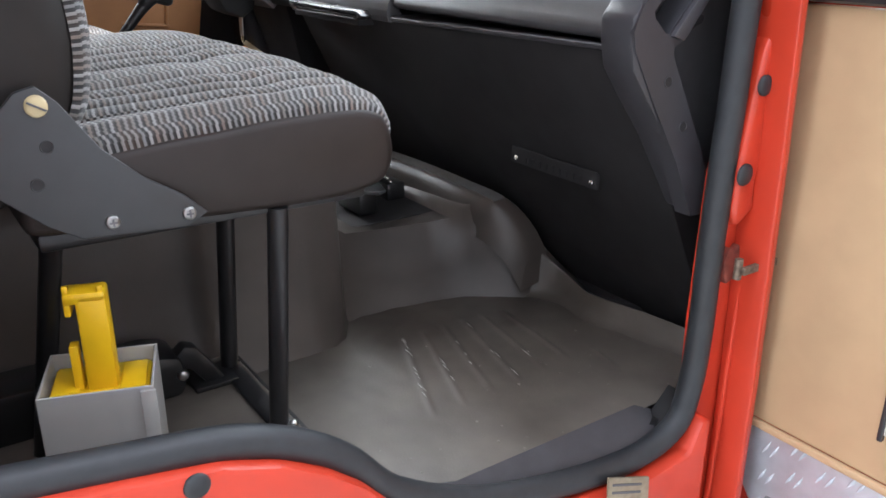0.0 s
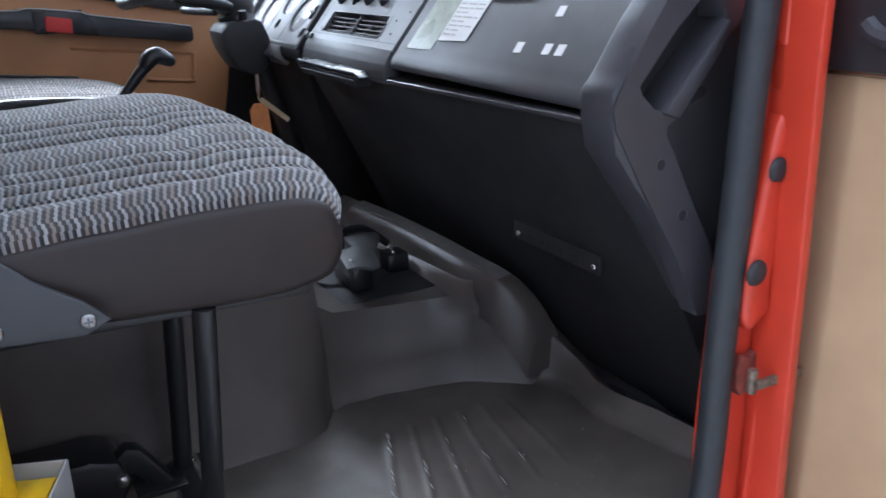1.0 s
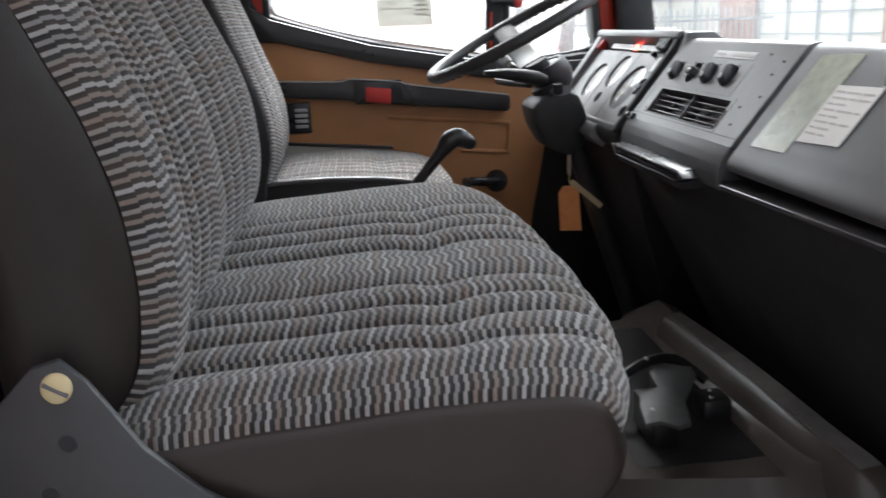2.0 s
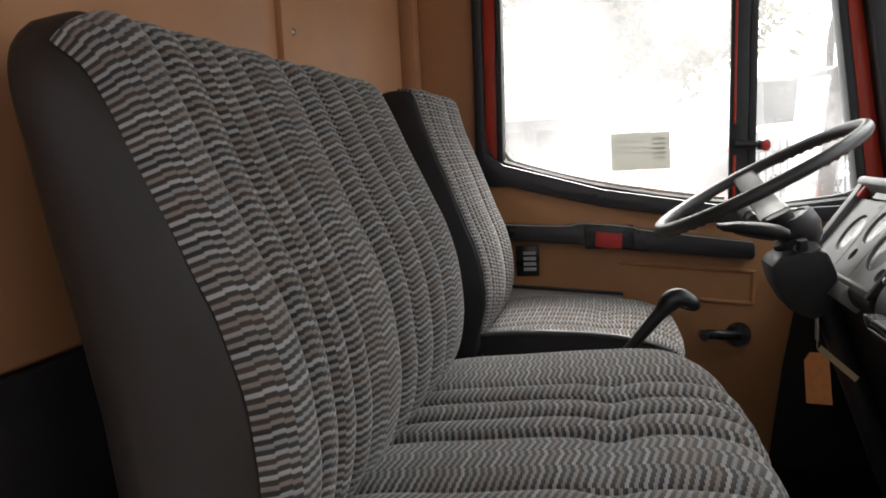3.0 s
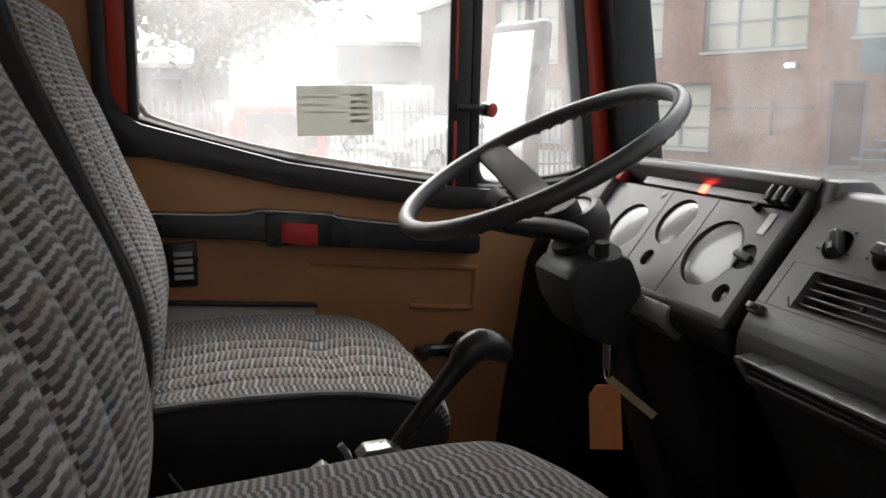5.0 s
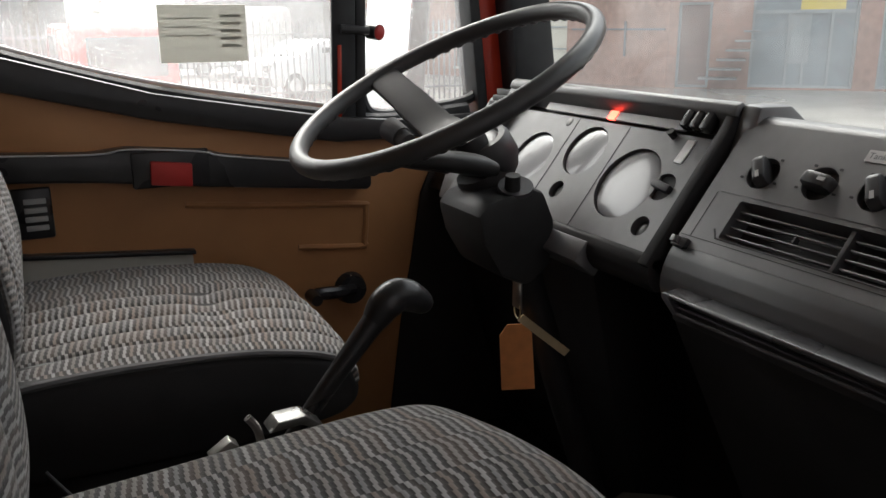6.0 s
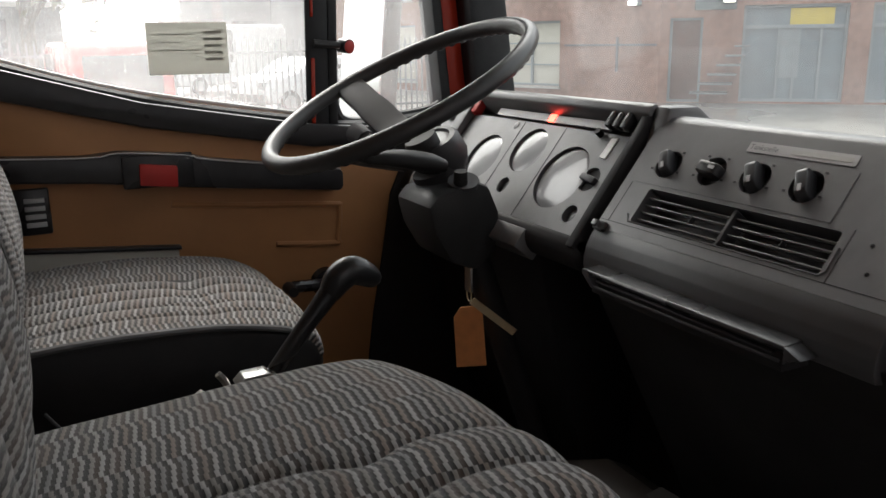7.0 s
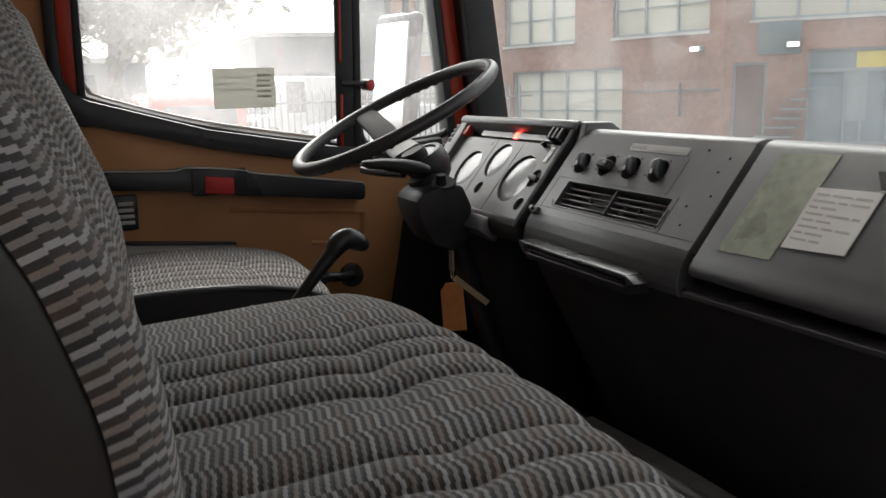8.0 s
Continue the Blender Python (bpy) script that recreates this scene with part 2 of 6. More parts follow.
SHROUD = mat("dull_black_column_shroud", (0.022, 0.022, 0.0225), 0.55, var=0.2, scale=40, bump=0.15, bscale=900, spec=0.3)
CORNER = mat("dark_moulded_trim", (0.037, 0.036, 0.041), 0.46, var=0.15, scale=30, bump=0.2, bscale=1100)
LEVER = mat("soft_black_lever_rubber", (0.014, 0.014, 0.015), 0.26, var=0.2, scale=40, bump=0.08, bscale=500)
WHEELMAT = mat("polished_black_wheel_rim", (0.044, 0.044, 0.045), 0.40, var=0.2, scale=30, bump=0.06, bscale=700)
TAG = mat("orange_card_tag", (0.80, 0.32, 0.11), 0.7, var=0.12, scale=60)
CREAM = mat("cream_plastic_tag", (0.55, 0.45, 0.28), 0.5, var=0.1, scale=60)
CHECKER = mat("aluminium_checker_plate", (0.56, 0.60, 0.64), 0.38, metal=0.45, var=0.12, scale=30, bump=0.05, bscale=90, stain=0.1)
PAPERPANEL = mat("pale_door_pocket_board", (0.50, 0.49, 0.44), 0.6, var=0.06)
GLASS = glass_material("damp_side_glass", 0.03, tint=(0.85, 0.865, 0.86), haze=0.125)
QGLASS = glass_material("clear_quarter_glass", 0.03, tint=(0.88, 0.895, 0.89), haze=0.085)
SCREEN = glass_material("damp_windscreen_glass", 0.03, haze=0.07)
TARMAC = mat("wet_tarmac", (0.165, 0.162, 0.152), 0.35, var=0.3, scale=1.2, bump=0.4, bscale=60, stain=0.15, dist=0.004)
BRICK = mat("red_brown_brick", (0.25, 0.14, 0.105), 0.85, var=0.25, scale=6, bump=0.4, bscale=40, dist=0.004)
BLOCKER = mat("dark_blocker_surface", (0.09, 0.09, 0.095), 0.8, var=0.15, scale=2)
CONCRETE = mat("pale_concrete_band", (0.42, 0.40, 0.37), 0.85, var=0.15, scale=3, bump=0.2, bscale=30, dist=0.003)
FRAME = mat("grey_window_frame", (0.22, 0.25, 0.26), 0.5, var=0.1, scale=4)
PANE = mat("pale_blinds_behind_far_glass", (0.46, 0.44, 0.37), 0.15, var=0.1, scale=1.0, spec=1.0)
SHUTTER = mat("blue_grey_shutter", (0.16, 0.20, 0.22), 0.5, var=0.15, scale=2)
DARKDOOR = mat("brown_steel_door", (0.13, 0.075, 0.06), 0.6, var=0.15, scale=3)
SIGNYELLOW = mat("yellow_sign_board", (0.55, 0.42, 0.06), 0.6)
GALV = mat("galvanised_fence_steel", (0.19, 0.195, 0.20), 0.5, metal=0.2, var=0.15, scale=8)
BARK = mat("grey_bark", (0.13, 0.11, 0.09), 0.9, var=0.3, scale=8, bump=0.6, bscale=25, dist=0.01)
LEAF = mat("autumn_green_leaves", (0.135, 0.128, 0.065), 0.7, var=0.45, scale=3)
CARRED = mat("red_car_paint", (0.55, 0.03, 0.02), 0.25, var=0.05, coat=0.5)
CARWHITE = mat("white_car_paint", (0.72, 0.73, 0.74), 0.25, var=0.05, coat=0.5)
CARGLASS = mat("dark_car_glass", (0.03, 0.035, 0.04), 0.05, var=0.05, spec=1.0)
TYRE = mat("tyre_rubber", (0.02, 0.02, 0.02), 0.8, var=0.2)
FARGREY = mat("far_grey_cladding", (0.105, 0.11, 0.115), 0.7, var=0.15, scale=1.0)
HEADLINER = mat("pale_headliner_board", (0.45, 0.42, 0.38), 0.8, var=0.08, scale=12, bump=0.2, bscale=300)
MIRRORGLASS = mat("mirror_glass", (0.85, 0.87, 0.88), 0.02, metal=1.0, var=0.02)
LAMP_WHITE = emit_material("lit_white_wall_lamp", (1.0, 0.96, 0.88), 0.9)
PANEL_TEAL = mat("grey_green_wall_panel", (0.11, 0.14, 0.145), 0.6, var=0.15, scale=2)
LAMP_RED = emit_material("lit_red_indicator", (1.0, 0.05, 0.03), 3.0)
DROP = bpy.data.materials.new("rain_drop")
DROP.use_nodes = True
dp_ = DROP.node_tree.nodes["Principled BSDF"]
dp_.inputs["Transmission Weight"].default_value = 1.0
dp_.inputs["Roughness"].default_value = 0.0
dp_.inputs["IOR"].default_value = 1.33


# ---- mesh helpers ----
def thing(name, loc, label, category, group="", kind=""):
    ob = new(name)
    ob.empty_display_size = 0.02
    ob.location = loc
    return tagged(ob, label, category, group, kind)


def base_of(ob):
    """Offset between a parent's own frame and the world: things are empties at their base, parts are drawn in world metres."""
    return ob.location.copy() if ob.type == 'EMPTY' else Vector((0, 0, 0))


def part(name, bm, material, parent=None, label="", sharp=35, **tags):
    me = bpy.data.meshes.new(name)
    bmesh.ops.recalc_face_normals(bm, faces=bm.faces)
    bm.to_mesh(me)
    bm.free()
    me.materials.append(material)
    me.polygons.foreach_set("use_smooth", [True] * len(me.polygons))
    me.set_sharp_from_angle(angle=radians(sharp))
    ob = new(name, me)
    if parent is not None:
        ob.parent = parent
        ob.matrix_parent_inverse = Matrix.Translation(-base_of(parent))
    return tagged(ob, label, **tags)


def merge(bm, tmp):
    me = bpy.data.meshes.new("t")
    tmp.to_mesh(me)
    tmp.free()
    bm.from_mesh(me)
    bpy.data.meshes.remove(me)


def box(x0, x1, y0, y1, z0, z1, r=0.0, m=None, bm=None, seg=2):
    t = bmesh.new()
    bmesh.ops.create_cube(t, size=1, matrix=Matrix.LocRotScale(((x0 + x1) / 2, (y0 + y1) / 2, (z0 + z1) / 2), None, (abs(x1 - x0), abs(y1 - y0), abs(z1 - z0))))
    if r:
        bmesh.ops.bevel(t, geom=t.edges[:], offset=r, segments=seg, affect='EDGES', profile=0.5)
    if m is not None:
        bmesh.ops.transform(t, matrix=m, verts=t.verts[:])
    if bm is None:
        return t
    merge(bm, t)
    return bm


AXES = {'x': lambda a, b, c: (c, a, b), 'y': lambda a, b, c: (a, c, b), 'z': lambda a, b, c: (a, b, c)}


def prism(pts, axis, c0, c1, r=0.0, bm=None, seg=2):
    """Polygon of 2D points pushed along an axis: 'y' takes (x, z), 'x' takes (y, z), 'z' takes (x, y)."""
    f = AXES[axis]
    t = bmesh.new()
    lo = [t.verts.new(f(a, b, c0)) for a, b in pts]
    hi = [t.verts.new(f(a, b, c1)) for a, b in pts]
    t.faces.new(lo)
    t.faces.new(hi[::-1])
    n = len(pts)
    for i in range(n):
        t.faces.new((lo[i], lo[(i + 1) % n], hi[(i + 1) % n], hi[i]))
    bmesh.ops.recalc_face_normals(t, faces=t.faces[:])
    if r:
        bmesh.ops.bevel(t, geom=t.edges[:], offset=r, segments=seg, affect='EDGES', profile=0.5, clamp_overlap=True)
    if bm is None:
        return t
    merge(bm, t)
    return bm


def smooth_path(pts, n=6, closed=False):
    """Catmull-Rom through the points."""
    pts = [Vector(p) for p in pts]
    out = []
    m = len(pts)
    for i in range(m if closed else m - 1):
        if closed:
            a, b, c, d = pts[(i - 1) % m], pts[i], pts[(i + 1) % m], pts[(i + 2) % m]
        else:
            a, b, c, d = pts[max(i - 1, 0)], pts[i], pts[i + 1], pts[min(i + 2, m - 1)]
        for k in range(n):
            t = k / n
            out.append(0.5 * ((2 * b) + (c - a) * t + (2 * a - 5 * b + 4 * c - d) * t * t + (3 * b - a - 3 * c + d) * t ** 3))
    if not closed:
        out.append(pts[-1])
    return out


def tube(pts, r, seg=10, closed=False, bm=None, flat=1.0, up=None):
    """Round bar along points; r may be a list."""
    t = bmesh.new() if bm is None else bm
    pts = [Vector(p) for p in pts]
    n = len(pts)
    rings = []
    nrm = None
    for i, p in enumerate(pts):
        if closed:
            d = (pts[(i + 1) % n] - pts[i - 1]).normalized()
        else:
            d = (pts[min(i + 1, n - 1)] - pts[max(i - 1, 0)]).normalized()
        if up is not None:
            nrm = (Vector(up) - d * d.dot(Vector(up))).normalized()
        elif nrm is None:
            nrm = d.orthogonal().normalized()
        else:
            nrm = (nrm - d * d.dot(nrm)).normalized()
        b = d.cross(nrm)
        rr = r[i] if isinstance(r, (list, tuple)) else r
        rings.append([t.verts.new(p + (nrm * math.cos(2 * math.pi * k / seg) * flat + b * math.sin(2 * math.pi * k / seg)) * rr) for k in range(seg)])
    for i in range(n if closed else n - 1):
        a, b = rings[i], rings[(i + 1) % n]
        for k in range(seg):
            t.faces.new((a[k], a[(k + 1) % seg], b[(k + 1) % seg], b[k]))
    if not closed:
        t.faces.new(rings[0][::-1])
        t.faces.new(rings[-1])
    return t


def rod(p0, p1, r0, r1=None, seg=14, bm=None):
    return tube([p0, p1], [r0, r0 if r1 is None else r1], seg, bm=bm)


def dome(center, axis, r, h, seg=14, bm=None, rings=4):
    """Low round cap on a surface."""
    a = Vector(axis).normalized()
    c = Vector(center)
    pts, rad = [c - a * h * 0.6], [r]
    for i in range(rings + 1):
        ang = i / rings * math.pi / 2
        pts.append(c + a * h * math.sin(ang))
        rad.append(max(r * math.cos(ang), r * 0.02))
    t = bmesh.new() if bm is None else bm
    n0 = a.orthogonal().normalized()
    b0 = a.cross(n0)
    rg = [[t.verts.new(p + (n0 * math.cos(2 * math.pi * k / seg) + b0 * math.sin(2 * math.pi * k / seg)) * q) for k in range(seg)] for p, q in zip(pts, rad)]
    for u, w in zip(rg, rg[1:]):
        for k in range(seg):
            t.faces.new((u[k], u[(k + 1) % seg], w[(k + 1) % seg], w[k]))
    t.faces.new(rg[-1])
    t.faces.new(rg[0][::-1])
    return t


def loft(rings, bm=None, cap=True):
    t = bmesh.new() if bm is None else bm
    rg = [[t.verts.new(p) for p in ring] for ring in rings]
    n = len(rg[0])
    for a, b in zip(rg, rg[1:]):
        for k in range(n):
            t.faces.new((a[k], a[(k + 1) % n], b[(k + 1) % n], b[k]))
    if cap:
        t.faces.new(rg[0][::-1])
        t.faces.new(rg[-1])
    return t


def holed(outer, holes, place, depth, thick, bm=None):
    """Flat sheet with openings: outer and holes are loops of (a, b); place(a, b, c) maps to the world, c is height over the sheet.
    Holes get walls of that depth, the outer rim one of that thickness."""
    t = bmesh.new() if bm is None else bm
    edges = []
    for loop, drop in [(outer, thick)] + [(h, depth) for h in holes]:
        top = [t.verts.new(place(a, b, 0)) for a, b in loop]
        low = [t.verts.new(place(a, b, -drop)) for a, b in loop]
        n = len(loop)
        for i in range(n):
            edges.append(t.edges.new((top[i], top[(i + 1) % n])))
        for i in range(n):
            t.faces.new((top[i], top[(i + 1) % n], low[(i + 1) % n], low[i]))
    bmesh.ops.triangle_fill(t, use_beauty=True, use_dissolve=False, edges=edges)
    return t


def circle(a, b, r, n=28, squash=1.0):
    return [(a + r * math.cos(2 * math.pi * k / n), b + squash * r * math.sin(2 * math.pi * k / n)) for k in range(n)]


def rrect(a0, a1, b0, b1, r, n=4):
    out = []
    for ca, cb, s in ((a1 - r, b1 - r, 0), (a0 + r, b1 - r, 90), (a0 + r, b0 + r, 180), (a1 - r, b0 + r, 270)):
        for k in range(n + 1):
            an = radians(s + 90 * k / n)
            out.append((ca + r * math.cos(an), cb + r * math.sin(an)))
    return out


def slab(loop, place, thick, bm=None):
    """A flat plate of that outline, its top at height 0 of place()."""
    t = bmesh.new() if bm is None else bm
    top = [t.verts.new(place(a, b, 0)) for a, b in loop]
    low = [t.verts.new(place(a, b, -thick)) for a, b in loop]
    n = len(loop)
    t.faces.new(top)
    t.faces.new(low[::-1])
    for i in range(n):
        t.faces.new((top[i], top[(i + 1) % n], low[(i + 1) % n], low[i]))
    return t


# ---- cab shell ----
Y_IN, Y_OUT = 2.56, 2.62          # driver's side inner and outer faces

# floor pan with the mat on it
fl = box(-0.09, 0.40, 0.72, 2.56, -0.06, -0.008)
floor_ob = part("floor", fl, BLACKSTEEL, label="black painted steel cab floor pan", category="floor", kind="structure")
part("footwell_pan", box(0.395, 1.25, 0.72, 2.56, -0.11, -0.058), BLACKSTEEL, floor_ob)

def rubber_mat():
    """One sheet: seat platform, the step down, flat footwell with moulded ribs and the turned-up front."""
    bm = bmesh.new()
    nx, ny = 360, 64
    x0, x1, y0, y1 = -0.08, 1.14, 0.742, 1.27
    grid = []
    for i in range(nx + 1):
        row = []
        x = x0 + (x1 - x0) * i / nx
        for j in range(ny + 1):
            y = y0 + (y1 - y0) * j / ny
            k = min(1.0, max(0.0, (x - 0.385) / 0.035))
            z = -0.045 * k * k * (3 - 2 * k) + 0.003 * noise.noise((x * 5, y * 5, 0)) + 0.001 * noise.noise((x * 30, y * 30, 3))
            for r in range(6):
                xr = 0.690 + 0.0435 * r - (1.149 - y) * (0.391 - 0.0535 * r)
                w = max(0.0, 1 - ((x - xr) / 0.0085) ** 2)
                if 0.895 + 0.004 * r < y < 1.149:
                    z += 0.0022 * w * w * min(1, (1.149 - y) / 0.02, (y - 0.895 - 0.004 * r) / 0.03)
            w = max(0.0, 1 - abs(x - 0.934 + (0.89 - y) * 0.15) / 0.007)
            if 0.862 < y < 0.922:
                z += 0.0025 * w
            row.append(bm.verts.new((x, y, z)))
        grid.append(row)
    for i in range(nx):
        for j in range(ny):
            bm.faces.new((grid[i][j], grid[i + 1][j], grid[i + 1][j + 1], grid[i][j + 1]))
    return bm

mat_thing = thing("rubber_mat", (0.7, 1.0, -0.045), "worn brown ribbed rubber floor mat on the cab floor", "floor mat")
part("mat_sheet", rubber_mat(), MAT, mat_thing, sharp=60)

def hump(front):
    """Engine hump: tall behind, stepping down in front to a ledge, covered by the same mat."""
    rings = []
    xs = [-0.07, 0.3, 0.53, 0.575, 0.605, 0.640, 0.67, 0.74, 0.83, 0.885, 0.905, 0.94, 0.98, 1.03, 1.08]
    tops = [0.30, 0.30, 0.292, 0.28, 0.25, 0.125, 0.104, 0.100, 0.100, 0.102, 0.125, 0.140, 0.118, 0.05, -0.03]
    base = [1.172, 1.172, 1.18, 1.186, 1.205, 1.262, 1.270, 1.264, 1.250, 1.240, 1.228, 1.200, 1.168, 1.165, 1.16]
    ledge = [0.28, 0.28, 0.272, 0.26, 0.23, 0.060, 0.050, 0.050, 0.052, 0.058, 0.085, 0.112, 0.100, 0.04, -0.034]
    for x, zt, yb, zs in zip(xs, tops, base, ledge):
        zb = -0.05
        prof = [(yb - 0.014, zb), (yb - 0.004, min(zb + 0.012, zs - 0.001)), (yb + 0.006, zb + (zs - zb) * 0.6), (yb + 0.010, zs - (zs - zb) * 0.10), (yb + 0.016, zs), (yb + 0.040, zt),
                (1.45, zt), (1.90, zt), (2.0, max(zt - 0.05, zb + 0.002)), (2.02, zb)]
        rings.append([(x, y, z) for y, z in prof])
    return loft(rings[5:] if front else rings[:6])

hmp = thing("engine_hump", (0.5, 1.6, -0.05), "brown rubber covered engine hump between the footwells", "engine hump")
part("tunnel", hump(False), HUMP, hmp, sharp=40)
part("front_ledge", hump(True), HUMP, hmp, sharp=40)
band = []
for p in smooth_path([(0.925, 1.78, 0.150), (0.930, 1.60, 0.158), (0.934, 1.45, 0.160), (0.940, 1.30, 0.156), (0.955, 1.225, 0.146), (0.972, 1.190, 0.124), (0.992, 1.168, 0.088), (1.010, 1.155, 0.045)], 6):
    band.append([(p.x - 0.040, p.y, p.z - 0.075), (p.x - 0.030, p.y, p.z - 0.026), (p.x - 0.019, p.y, p.z - 0.004), (p.x - 0.012, p.y, p.z - 0.001), (p.x + 0.014, p.y, p.z + 0.003), (p.x + 0.020, p.y, p.z), (p.x + 0.030, p.y, p.z - 0.06)])
part("ridge", loft(band), HUMP, hmp, "rounded brown rubber ridge", sharp=75)
# pale strip puts the light caught along the ridge top into colour
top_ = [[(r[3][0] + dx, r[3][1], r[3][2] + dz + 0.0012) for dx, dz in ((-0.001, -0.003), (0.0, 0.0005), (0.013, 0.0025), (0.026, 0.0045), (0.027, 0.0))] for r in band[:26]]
part("ridge_strip", loft(top_), LIP, hmp, "pale strip for the light caught on the ridge", sharp=60)
lip_rings = []
for q, zt in zip(smooth_path([(0.985, 1.185, 0), (1.020, 1.150, 0), (1.040, 1.105, 0), (1.030, 1.050, 0), (1.029, 0.992, 0), (1.046, 0.920, 0), (1.064, 0.830, 0), (1.076, 0.760, 0)], 5), smooth_path([(0, 0, 0.085), (0, 0, 0.035), (0, 0, 0.004), (0, 0, -0.004), (0, 0, -0.002), (0, 0, -0.002), (0, 0, -0.005), (0, 0, -0.008)], 5)):
    z1 = zt.z
    lip_rings.append([(q.x - 0.022, q.y - 0.012, -0.046), (q.x - 0.008, q.y - 0.004, -0.041), (q.x - 0.001, q.y, -0.030), (q.x + 0.003, q.y, z1 - 0.004), (q.x + 0.006, q.y, z1), (q.x + 0.011, q.y, z1 - 0.002), (q.x + 0.055, q.y + 0.01, z1 - 0.03), (q.x + 0.055, q.y + 0.01, -0.06)])
part("mat_lip", loft(lip_rings), MAT, mat_thing, "turned-up worn mat edge", sharp=60)
# thin slab that makes the middle of the hump top black
part("cover_plate", box(0.665, 0.895, 1.335, 1.85, 0.06, 0.1022, 0.0015), KNEE, hmp, "black slab on the hump top")

# sill mat just inside the opening
rings = []
for k in range(13):
    x = 0.44 + 0.495 * k / 12
    e = max(0.0, (x - 0.86) / 0.075)
    up = 0.04 * max(0.0, (0.50 - x) / 0.06)
    yi = 0.750 - 0.02 * e * e
    up -= 0.046 * e
    rings.append([(x, 0.706, -0.078 + up), (x, 0.722, -0.052 + up), (x, yi - 0.004, -0.036 + up), (x, yi, -0.042 + up), (x, yi, -0.07), (x, 0.706, -0.10)])
sm = loft(rings)
part("sill_mat", sm, SILLMAT, label="dusty black rubber strip along the door sill", category="sill mat")

# rear wall, with raised board and groove
rw = box(-0.15, -0.085, 0.72, 2.62, -0.05, 1.45)
wall_rear = part("wall_rear", rw, REAR, label="tan fibreboard rear wall of the cab", category="wall", kind="structure")
part("rear_panel", box(-0.095, -0.073, 1.70, 2.45, 0.30, 1.42, 0.006), REAR, wall_rear)
part("rear_panel", box(-0.095, -0.073, 0.75, 1.625, 0.592, 1.42, 0.006), REAR, wall_rear)
# rear wall is black below the raised board
part("lower_rear_panel", box(-0.095, -0.071, 0.75, 1.625, 0.0, 0.588, 0.006), KNEE, wall_rear, "black lower part of the rear wall")
part("corner_batten", box(-0.095, -0.045, 2.50, 2.558, 0.0, 1.44, 0.012), REAR, wall_rear)
part("screw", dome((-0.073, 1.742, 0.972), (1, 0, 0), 0.006, 0.003), CHROME, wall_rear, "bright screw head")

# ceiling and roof
part("ceiling", box(-0.15, 1.04, 0.68, 2.64, 1.42, 1.46), HEADLINER, label="pale headliner board under the cab roof", category="ceiling", kind="structure")

# ---- driver's side: pillar, door, window ----
door = thing("driver_door", (0.55, 2.59, 0.0), "closed driver's door with tan vinyl trim and black waist rail", "door", kind="structure")
lower = [(0.04, -0.11), (1.12, -0.11), (1.12, 0.61)] + [(1.0, 0.585), (0.79, 0.585), (0.70, 0.595), (0.407, 0.645), (0.18, 0.705), (0.14, 0.730), (0.04, 0.745)]
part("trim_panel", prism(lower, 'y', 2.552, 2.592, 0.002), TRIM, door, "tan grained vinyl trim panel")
part("outer_skin", prism([(0.04, -0.35), (1.14, -0.35), (1.14, 0.60), (1.0, 0.575), (0.70, 0.585), (0.407, 0.635), (0.14, 0.72), (0.04, 0.735)], 'y', 2.606, 2.632, 0.004), RED, door, "red painted door skin")
ws = tube(smooth_path([(0.100, 2.562, 0.815), (0.112, 2.562, 0.755), (0.16, 2.562, 0.722), (0.407, 2.562, 0.650), (0.70, 2.562, 0.598), (0.82, 2.562, 0.584), (0.98, 2.562, 0.596)], 8), 0.018, 8, flat=0.7, up=(0, 1, 0))
part("waist_strip", ws, RUBBER, door, "black rubber strip under the window")
part("waist_cap", prism([(0.08, 0.675), (0.17, 0.672), (0.407, 0.612), (0.71, 0.558), (1.03, 0.556), (1.03, 0.596), (0.82, 0.592), (0.70, 0.604), (0.407, 0.656), (0.16, 0.728), (0.115, 0.757), (0.08, 0.768)], 'y', 2.536, 2.552, 0.005), PLASTIC, door)
# window frame posts
def post(x0b, x0t, x1b, x1t, zb, zt, y0, y1, m, name, label=""):
    part(name, prism([(x0b, zb), (x1b, zb), (x1t, zt), (x0t, zt)], 'y', y0, y1, 0.003), m, door, label)
post(0.112, 0.124, 0.146, 0.160, 0.72, 1.30, 2.555, 2.62, RED, "rear_frame_post", "red painted frame post")
post(0.142, 0.156, 0.158, 0.170, 0.73, 1.27, 2.548, 2.62, RUBBER, "glass_run")
post(0.703, 0.723, 0.747, 0.767, 0.59, 1.26, 2.545, 2.552, RUBBER, "divider_post", "black divider post of the quarter light")
post(0.732, 0.752, 0.746, 0.766, 0.59, 1.26, 2.5525, 2.62, RUBBER, "divider_web")
post(0.712, 0.7165, 0.720, 0.7245, 0.60, 0.725, 2.5425, 2.546, RED, "divider_edge", "bare red paint on the post")
post(0.7185, 0.7325, 0.7245, 0.7385, 0.80, 1.25, 2.5425, 2.546, RED, "divider_edge", "bare red paint on the post")
post(0.7475, 0.7675, 0.766, 0.786, 0.59, 1.26, 2.545, 2.62, RUBBER, "quarter_seal")
part("top_rail", prism([(0.14, 1.195), (0.98, 1.125), (0.98, 1.30), (0.14, 1.30)], 'y', 2.55, 2.62, 0.003), RUBBER, door)
